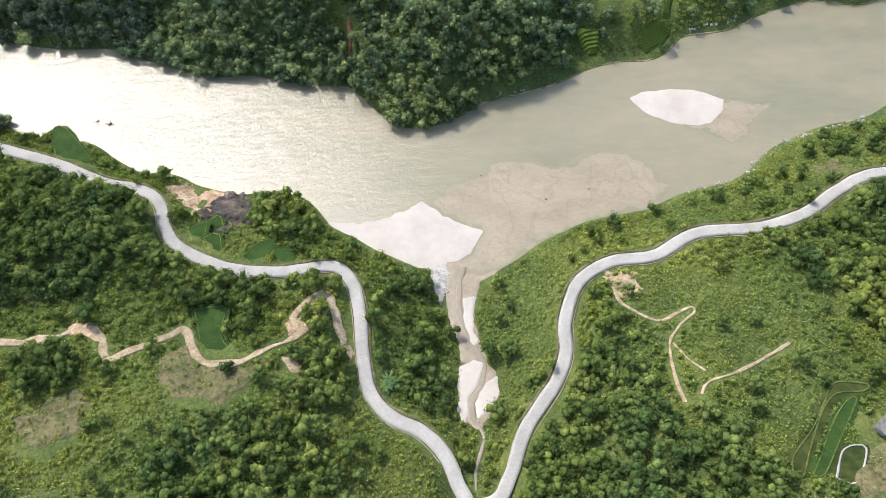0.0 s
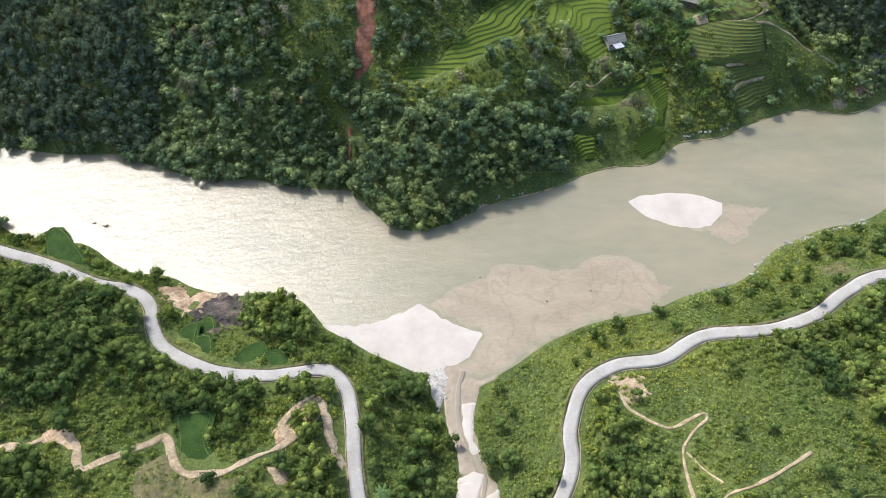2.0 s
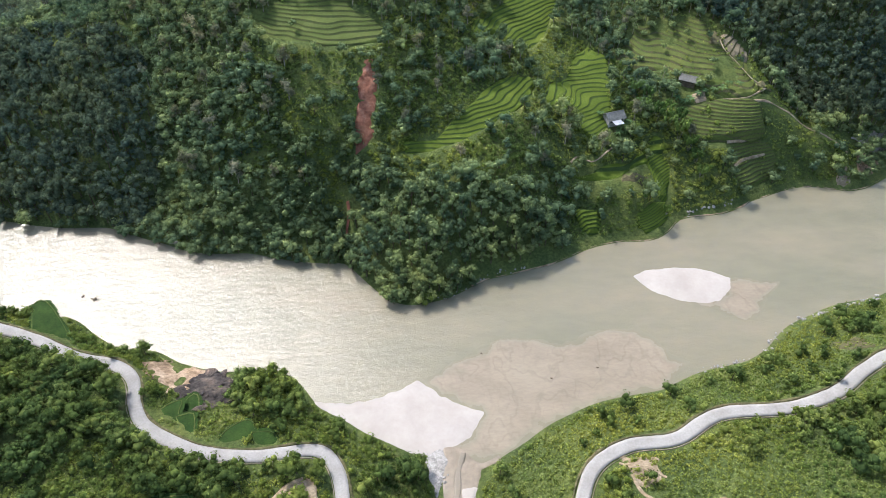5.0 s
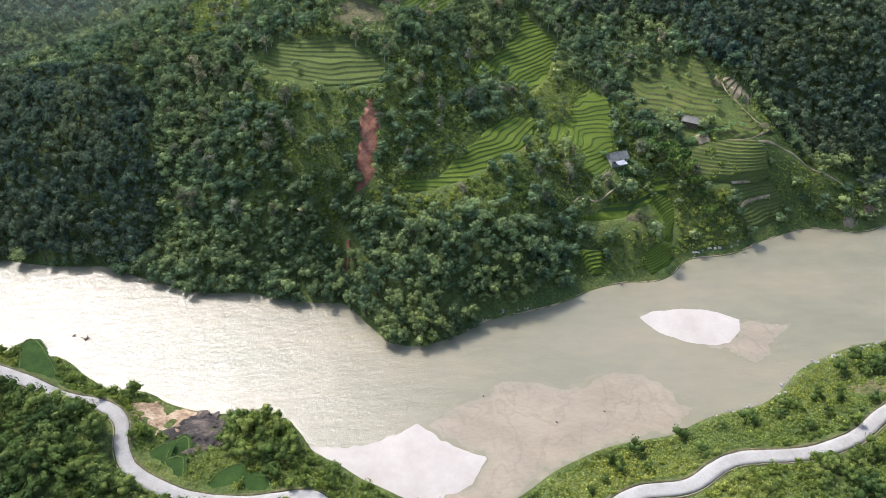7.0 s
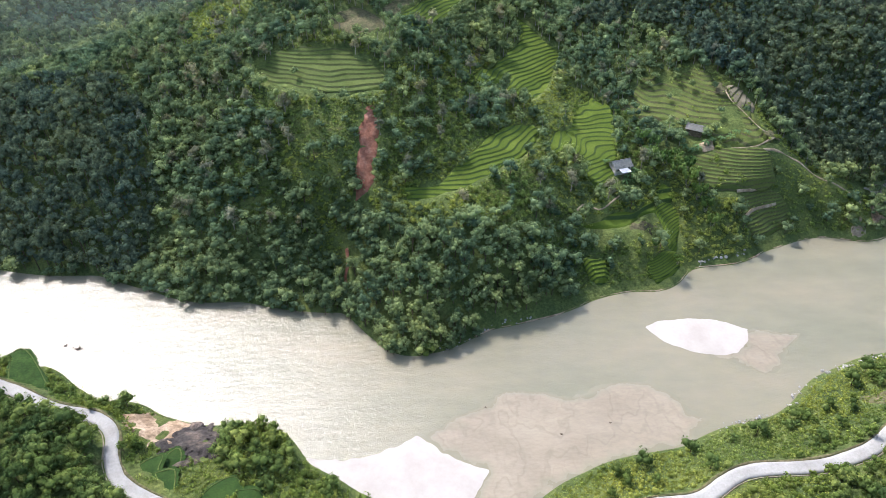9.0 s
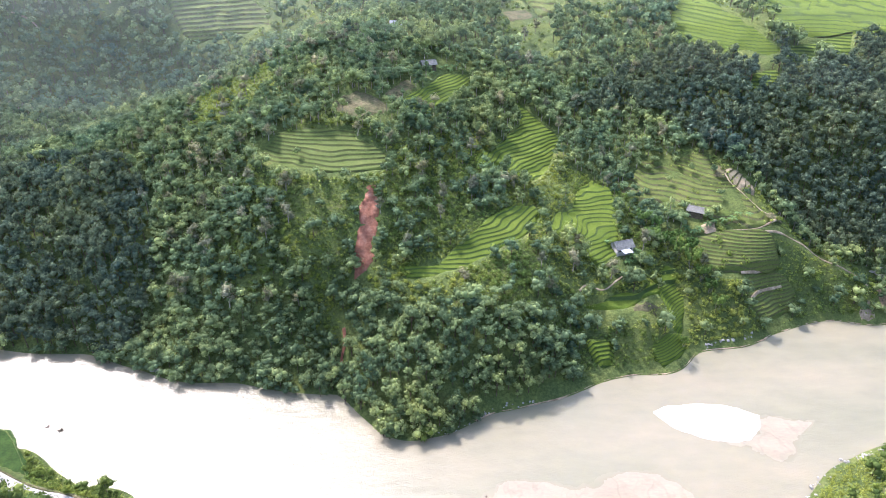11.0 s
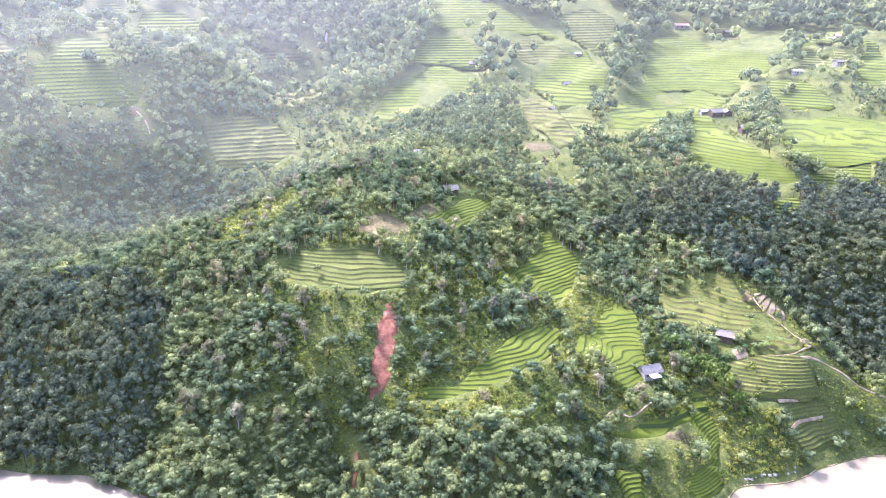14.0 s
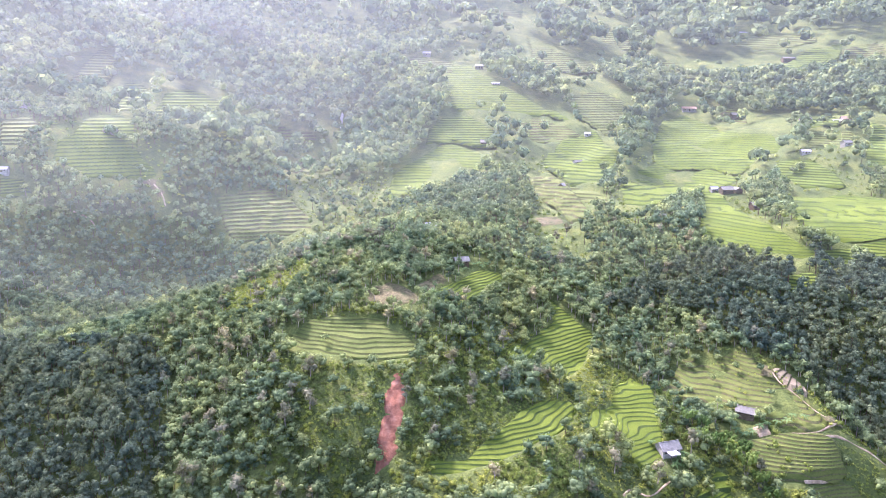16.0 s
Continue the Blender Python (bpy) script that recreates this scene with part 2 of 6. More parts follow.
def terrace_material(name, tread, tread2, riser, riser2, edge=0.84):
    """Terraced crop: level treads, each of its own shade, and grassy risers, told apart by the step's height."""
    m, n, l, b = material(name, tread, 0.85, 0.1)
    at, part_of = n.new("ShaderNodeAttribute"), n.new("ShaderNodeMath")
    at.attribute_name, part_of.operation = "tint", "FRACT"
    l.new(at.outputs["Fac"], part_of.inputs[0])
    bank = ramp(n, l, part_of.outputs[0], [(edge - 0.06, (0, 0, 0)), (edge, (1, 1, 1))]).outputs[0]
    t = ramp(n, l, noise_node(n, l, 0.12, 4).outputs[0], [(0.32, tread), (0.68, tread2)]).outputs[0]
    info = n.new("ShaderNodeObjectInfo")
    t = blend(n, l, 1.0, t, ramp(n, l, info.outputs["Random"], [(0.0, (0.8, 0.84, 0.8)), (1.0, (1.15, 1.12, 1.1))]).outputs[0], "MULTIPLY")
    r = ramp(n, l, noise_node(n, l, 0.8, 4).outputs[0], [(0.35, riser), (0.65, riser2)]).outputs[0]
    d = ramp(n, l, noise_node(n, l, 2.2, 5).outputs[0], [(0.3, (0.72, 0.75, 0.7)), (0.7, (1.18, 1.15, 1.1))]).outputs[0]
    l.new(blend(n, l, 1.0, blend(n, l, bank, t, r), d, "MULTIPLY"), b.inputs["Base Color"])
    bump(n, l, b, noise_node(n, l, 4.0, 4).outputs[0], 0.6, 0.15)
    return m


def water_material():
    m, n, l, b = material("river_water", (0.2, 0.19, 0.12), 0.2, 0.42)
    c = ramp(n, l, noise_node(n, l, 0.012, 3, 0.5, (1, 2.4, 1, -12)).outputs[0], [(0.35, (0.178, 0.171, 0.112)), (0.55, (0.208, 0.189, 0.125)), (0.75, (0.236, 0.204, 0.137))]).outputs[0]
    d = ramp(n, l, noise_node(n, l, 0.09, 5, 0.6, (1, 2.5, 1, -15)).outputs[0], [(0.3, (0.93, 0.94, 0.95)), (0.7, (1.05, 1.04, 1.03))]).outputs[0]
    l.new(blend(n, l, 1.0, c, d, "MULTIPLY"), b.inputs["Base Color"])
    w1, w2 = noise_node(n, l, 0.45, 5, 0.7, (1, 1.7, 1, 30)), noise_node(n, l, 2.2, 3, 0.6)
    s = n.new("ShaderNodeMath")
    s.operation = "ADD"
    l.new(w1.outputs[0], s.inputs[0])
    l.new(w2.outputs[0], s.inputs[1])
    s2, w3 = n.new("ShaderNodeMath"), noise_node(n, l, 0.13, 3, 0.6, (1, 2.0, 1, -20))
    s2.operation, s2.inputs[1].default_value = "MULTIPLY_ADD", 2.2
    l.new(w3.outputs[0], s2.inputs[0])
    l.new(s.outputs[0], s2.inputs[2])
    bump(n, l, b, s2.outputs[0], 0.3, 0.4)
    return m


def silt_material():
    """Silt under a skin of muddy water, thinning out towards its edge, with drift marks."""
    m, n, l, b = material("wet_silt", (0.23, 0.2, 0.16), 0.4, 0.3)
    at, add = n.new("ShaderNodeAttribute"), n.new("ShaderNodeMath")
    at.attribute_name, add.operation = "tint", "MULTIPLY_ADD"
    l.new(noise_node(n, l, 0.11, 5, 0.6).outputs[0], add.inputs[0])
    add.inputs[1].default_value = 0.9
    l.new(at.outputs["Fac"], add.inputs[2])
    cover = ramp(n, l, add.outputs[0], [(0.42, (0, 0, 0)), (0.95, (1, 1, 1))]).outputs[0]
    silt = ramp(n, l, noise_node(n, l, 0.05, 4, 0.6, (1, 2.2, 1, -35)).outputs[0], [(0.35, (0.222, 0.184, 0.13)), (0.5, (0.246, 0.207, 0.148)), (0.7, (0.272, 0.231, 0.166))]).outputs[0]
    fine = ramp(n, l, noise_node(n, l, 0.35, 6, 0.65, (1, 2.6, 1, -40)).outputs[0], [(0.35, (0.92,) * 3), (0.6, (1.04,) * 3)]).outputs[0]
    rill = ramp(n, l, noise_node(n, l, 0.045, 3, 0.55, (1.6, 1, 1, 30)).outputs[0], [(0.44, (1,) * 3), (0.475, (0.88, 0.87, 0.86)), (0.5, (1,) * 3), (0.545, (1,) * 3), (0.565, (0.95, 0.945, 0.94)), (0.59, (1,) * 3)]).outputs[0]
    silt = blend(n, l, 1.0, silt, rill, "MULTIPLY")
    l.new(blend(n, l, cover, (0.2, 0.184, 0.124), blend(n, l, 1.0, silt, fine, "MULTIPLY")), b.inputs["Base Color"])
    l.new(ramp(n, l, cover, [(0.0, (0.2,) * 3), (1.0, (0.42,) * 3)]).outputs[0], b.inputs["Roughness"])
    bump(n, l, b, noise_node(n, l, 0.9, 4).outputs[0], 0.2, 0.15)
    return m


def concrete_material():
    m, n, l, b = material("road_concrete", (0.5, 0.48, 0.44), 0.85, 0.25)
    c = ramp(n, l, noise_node(n, l, 0.15, 5).outputs[0], [(0.3, (0.26, 0.25, 0.23)), (0.55, (0.32, 0.31, 0.288)), (0.75, (0.36, 0.35, 0.325))]).outputs[0]
    d = ramp(n, l, noise_node(n, l, 1.4, 6, 0.7).outputs[0], [(0.3, (0.82, 0.81, 0.79)), (0.65, (1.05, 1.05, 1.05))]).outputs[0]
    l.new(blend(n, l, 1.0, c, d, "MULTIPLY"), b.inputs["Base Color"])
    bump(n, l, b, noise_node(n, l, 6, 5).outputs[0], 0.4, 0.03)
    return m


def roof_material(name, a, c):
    m, n, l, b = material(name, a, 0.75, 0.12)
    t = ramp(n, l, noise_node(n, l, 0.9, 6).outputs[0], [(0.3, a), (0.7, c)]).outputs[0]
    l.new(t, b.inputs["Base Color"])
    bump(n, l, b, noise_node(n, l, 3.0, 4).outputs[0], 0.5, 0.06)
    return m


M_GROUND = ground_material()
M_WATER = water_material()
M_ROAD = concrete_material()
M_SAND = earth("pale_sand", (0.345, 0.312, 0.27), (0.385, 0.352, 0.31), (0.425, 0.393, 0.35), 0.08, fine=0.7, lift=0.02, grain=0.04)
M_WET = silt_material()
M_MUD = earth("creek_mud", (0.2, 0.165, 0.12), (0.245, 0.205, 0.15), (0.295, 0.25, 0.19), 0.15, rough=0.45, fine=0.5, lift=0.04, grain=0.14)
M_SILT = earth("dark_silt", (0.19, 0.163, 0.12), (0.21, 0.182, 0.136), (0.23, 0.2, 0.152), 0.2, rough=0.4, fine=0.5, lift=0.02, grain=0.08)
M_DIRT = earth("track_dirt", (0.21, 0.16, 0.10), (0.31, 0.245, 0.16), (0.40, 0.33, 0.235), 0.35, fine=1.2)
M_RED = earth("red_earth", (0.17, 0.07, 0.04), (0.28, 0.12, 0.075), (0.37, 0.2, 0.135), 0.25, fine=0.8, lift=0.4)
M_SLAG = earth("dark_slate_soil", (0.035, 0.03, 0.028), (0.072, 0.062, 0.056), (0.17, 0.13, 0.1), 0.2, fine=0.9, lift=0.4, grain=0.5)
M_CLIFF = earth("sandy_cliff", (0.22, 0.15, 0.09), (0.36, 0.26, 0.17), (0.48, 0.37, 0.26), 0.2, fine=0.8, lift=0.3)
M_DRY = earth("dry_field", (0.07, 0.085, 0.03), (0.125, 0.115, 0.055), (0.175, 0.145, 0.078), 0.3, fine=0.9, lift=0.3, grain=0.5)
M_ROCK = earth("river_rock", (0.22, 0.21, 0.19), (0.33, 0.315, 0.285), (0.45, 0.43, 0.395), 0.6, fine=1.8, lift=0.1)
M_BARK = earth("bark", (0.06, 0.045, 0.03), (0.12, 0.09, 0.06), (0.2, 0.16, 0.12), 1.0, fine=4.0, lift=0.03)
M_PALE_BARK = earth("pale_bark", (0.2, 0.18, 0.15), (0.3, 0.27, 0.23), (0.4, 0.37, 0.33), 1.0, fine=4.0, lift=0.03)
M_LEAF = leafy("forest_leaves", (0.097, 0.148, 0.082), (0.174, 0.236, 0.12), (0.27, 0.332, 0.148), 0.42)
# Darker, bluer leaf copy: dark wood and slope shade both put into the colour.
M_SHADE_LEAF = leafy("shaded_forest_leaves", (0.07, 0.103, 0.075), (0.107, 0.148, 0.102), (0.158, 0.2, 0.126), 0.38)
M_GLOSSY = leafy("riverside_leaves", (0.07, 0.112, 0.036), (0.13, 0.185, 0.054), (0.215, 0.265, 0.08), 0.42)
M_BUSH = leafy("shrub_leaves", (0.10, 0.15, 0.04), (0.182, 0.242, 0.06), (0.3, 0.342, 0.094), 0.45, 0.22)
M_BARE = leafy("dry_leaves", (0.16, 0.165, 0.105), (0.21, 0.212, 0.14), (0.27, 0.265, 0.18), 0.4)
M_BAMBOO = leafy("bamboo_leaves", (0.075, 0.135, 0.04), (0.115, 0.185, 0.05), (0.16, 0.235, 0.07), 0.35)
M_BANANA = leafy("banana_leaves", (0.07, 0.13, 0.05), (0.12, 0.19, 0.08), (0.17, 0.24, 0.12), 0.3)
M_RICE = terrace_material("green_rice", (0.074, 0.112, 0.015), (0.096, 0.132, 0.02), (0.036, 0.063, 0.017), (0.053, 0.078, 0.024))
M_OLIVE = terrace_material("thin_rice", (0.084, 0.114, 0.029), (0.11, 0.136, 0.04), (0.05, 0.067, 0.024), (0.078, 0.087, 0.034))
M_MIXED = terrace_material("mixed_crop", (0.074, 0.103, 0.026), (0.108, 0.126, 0.036), (0.046, 0.064, 0.024), (0.11, 0.098, 0.052))
M_BARE_STEP = terrace_material("bare_terrace", (0.185, 0.155, 0.108), (0.24, 0.2, 0.145), (0.07, 0.08, 0.033), (0.115, 0.105, 0.055))
M_PADDY = earth("dark_paddy", (0.02, 0.048, 0.009), (0.029, 0.062, 0.011), (0.04, 0.076, 0.015), 0.25, rough=0.95, fine=1.6, lift=0.15, grain=0.35)
M_POND, _n2, _l2, _b2 = material("pond_water", (0.05, 0.065, 0.02), 0.2, 0.08)
_l2.new(ramp(_n2, _l2, noise_node(_n2, _l2, 0.3, 4).outputs[0], [(0.35, (0.024, 0.034, 0.01)), (0.65, (0.055, 0.066, 0.018))]).outputs[0], _b2.inputs["Base Color"])
M_WALL = earth("lime_wall", (0.3, 0.285, 0.255), (0.38, 0.365, 0.335), (0.46, 0.445, 0.415), 0.5, fine=2.0, lift=0.02)
M_ROOF_GREY = roof_material("grey_roof", (0.095, 0.097, 0.088), (0.195, 0.197, 0.18))
M_ROOF_DARK = roof_material("dark_tile_roof", (0.12, 0.115, 0.1), (0.22, 0.21, 0.185))
M_ROOF_WHITE = roof_material("white_sheet_roof", (0.25, 0.26, 0.28), (0.36, 0.37, 0.38))
M_ROOF_RED = roof_material("tan_roof", (0.24, 0.16, 0.11), (0.36, 0.26, 0.19))
M_WOOD = earth("old_timber", (0.06, 0.045, 0.03), (0.12, 0.09, 0.06), (0.18, 0.14, 0.1), 1.0, fine=5.0, lift=0.02)
M_DARKGLASS, *_ = material("window_glass", (0.03, 0.035, 0.04), 0.15, 0.5)
M_FOAM, _n3, _l3, _b3 = material("falling_water", (0.75, 0.78, 0.8), 0.4, 0.4)
_l3.new(ramp(_n3, _l3, noise_node(_n3, _l3, 0.5, 5, 0.6, (3, 3, 0.5)).outputs[0], [(0.3, (0.25, 0.27, 0.28)), (0.65, (0.5, 0.52, 0.53))]).outputs[0], _b3.inputs["Base Color"])


# ---- mesh helpers ----
def make_mesh(name, co, faces, mats, smooth=False, index=None, tint=None):
    me = bpy.data.meshes.new(name)
    co, faces = np.asarray(co, np.float32), np.asarray(faces, np.int32)
    k = faces.shape[1]
    me.vertices.add(len(co))
    me.vertices.foreach_set("co", co.ravel())
    me.loops.add(faces.size)
    me.loops.foreach_set("vertex_index", faces.ravel())
    me.polygons.add(len(faces))
    me.polygons.foreach_set("loop_start", np.arange(0, faces.size, k, dtype=np.int32))
    me.polygons.foreach_set("loop_total", np.full(len(faces), k, np.int32))
    for m in mats:
        me.materials.append(m)
    if index is not None:
        me.polygons.foreach_set("material_index", np.asarray(index, np.int32))
    me.polygons.foreach_set("use_smooth", np.broadcast_to(np.asarray(smooth, bool), (len(faces),)).copy())
    if tint is not None:
        a = me.attributes.new("tint", "FLOAT", "POINT")
        a.data.foreach_set("value", np.asarray(tint, np.float32))
    me.update(calc_edges=True)
    return me


def part(name, bm, mat, parent, label=""):
    """Links a bmesh as one mesh object under a thing or a part."""
    me = bpy.data.meshes.new(name)
    bm.to_mesh(me)
    bm.free()
    me.materials.append(mat)
    ob = new(name, me)
    ob.parent = parent
    return tagged(ob, label)


def put(name, me, parent=None):
    ob = new(name, me)
    ob.parent = parent
    return ob


def grid_faces(ny, nx, keep=None):
    i = np.arange(ny * nx).reshape(ny, nx)
    q = np.stack([i[:-1, :-1], i[:-1, 1:], i[1:, 1:], i[1:, :-1]], 2)
    return q.reshape(-1, 4) if keep is None else q[keep]


def compact(co, faces):
    used = np.unique(faces)
    back = np.zeros(len(co), np.int32)
    back[used] = np.arange(len(used))
    return co[used], back[faces]


def spaced(lo, hi, a, b, fine, grow):
    inner, left, s = list(np.arange(a, b + fine, fine)), [a], fine
    while left[-1] > lo:
        s *= grow
        left.append(left[-1] - s)
    s, right = fine, [inner[-1]]
    while right[-1] < hi:
        s *= grow
        right.append(right[-1] + s)
    return np.array(left[:0:-1] + inner + right[1:])


def inside(x, y, poly):
    """Whether points of the plan lie in a polygon."""
    x, y = np.asarray(x, float), np.asarray(y, float)
    hit = np.zeros(x.shape, bool)
    p = list(poly)
    for (ax, ay), (bx, by) in zip(p, p[1:] + p[:1]):
        if ay == by:
            continue
        hit ^= ((ay > y) != (by > y)) & (x < (bx - ax) * (y - ay) / (by - ay) + ax)
    return hit


def edge_gap(x, y, poly):
    """Distance to a polygon's outline, positive within."""
    ring = [(a, b, 0.0) for a, b in list(poly) + [poly[0]]]
    d, _ = line_gap(x, y, ring)
    return np.where(inside(x, y, poly), d, -d)


def smooth_line(pts, step=1.5):
    """A Catmull-Rom line through points of two or three numbers."""
    p = np.array(pts, float)
    p = np.vstack([2 * p[0] - p[1], p, 2 * p[-1] - p[-2]])
    out = []
    for a, b, c, d in zip(p[:-3], p[1:-2], p[2:-1], p[3:]):
        n = max(2, int(np.linalg.norm(c[:2] - b[:2]) / step))
        t = np.linspace(0, 1, n, endpoint=False)[:, None]
        out.append(0.5 * (2 * b + (c - a) * t + (2 * a - 5 * b + 4 * c - d) * t ** 2 + (3 * b - a - 3 * c + d) * t ** 3))
    return np.vstack(out + [p[-2:-1]])


def strip(name, line, width, mat, lift=0.1, wobble=0.0, thick=0.3, lay=False, seed=1, across=4):
    """A road, path or stream laid along a line, with a thickness and slightly uneven edges."""
    p = smooth_line(line)
    t = np.gradient(p[:, :2], axis=0)
    t /= np.linalg.norm(t, axis=1)[:, None] + 1e-9
    nrm = np.stack([-t[:, 1], t[:, 0]], 1)
    s = np.arange(len(p)) * 1.5
    wl = width / 2 + wobble * hash_noise(s, s * 0 + 3, 7, seed) + wobble * 0.5 * hash_noise(s, s * 0, 2.5, seed + 3)
    wr = width / 2 + wobble * hash_noise(s, s * 0 + 9, 6, seed + 1) + wobble * 0.5 * hash_noise(s, s * 0 + 5, 2.5, seed + 4)
    u = np.linspace(-1, 1, across + 1)
    off = np.where(u[None] < 0, u[None] * wl[:, None], u[None] * wr[:, None])
    x, y = p[:, :1] + nrm[:, :1] * off, p[:, 1:2] + nrm[:, 1:] * off
    if lay:
        z = height(x, y) + lift
        z[:, 1:-1] += 0.02
    else:
        z = np.repeat(p[:, 2:3], across + 1, 1) + lift + 0.05 * (1 - u[None] ** 2)
    x = np.concatenate([x[:, :1], x, x[:, -1:]], 1)
    y = np.concatenate([y[:, :1], y, y[:, -1:]], 1)
    z = np.concatenate([z[:, :1] - thick, z, z[:, -1:] - thick], 1)
    co = np.stack([x, y, z], 2).reshape(-1, 3)
    return put(name, make_mesh(name, co, grid_faces(*x.shape)[:, ::-1], [mat], True))


def patch(name, poly, mat, cell=1.0, lift=0.12, rough=0.0, flat=None, ragged=1.2, seed=5, dome=0.0):
    """A sheet of other ground within a ragged outline, laid over the land or, with flat, level."""
    p = np.array(poly, float)
    lo, hi = p.min(0) - 3, p.max(0) + 3
    x, y = np.meshgrid(np.arange(lo[0], hi[0], cell), np.arange(lo[1], hi[1], cell))
    gap = edge_gap(x, y, poly) + ragged * hash_noise(x, y, 5, seed) + 0.5 * ragged * hash_noise(x, y, 2, seed + 1)
    z = np.full(x.shape, flat, float) if flat is not None else height(x, y)
    z = z + lift + rough * hash_noise(x, y, 3, seed + 2) + dome * np.clip(gap / 8, 0, 1)
    z = z - np.clip(-gap, 0, 4) * (0.5 if flat is None else 0.12)
    out = -cell - (lift / 0.5 + rough if flat is None else 1.5)
    keep = (gap[:-1, :-1] > out) & (gap[1:, 1:] > out) & (gap[:-1, 1:] > out) & (gap[1:, :-1] > out)
    co, f = compact(np.stack([x, y, z, np.clip(gap / 9, 0, 1)], 2).reshape(-1, 4), grid_faces(*x.shape, keep))
    return put(name, make_mesh(name, co[:, :3], f, [mat], True, None, co[:, 3]))


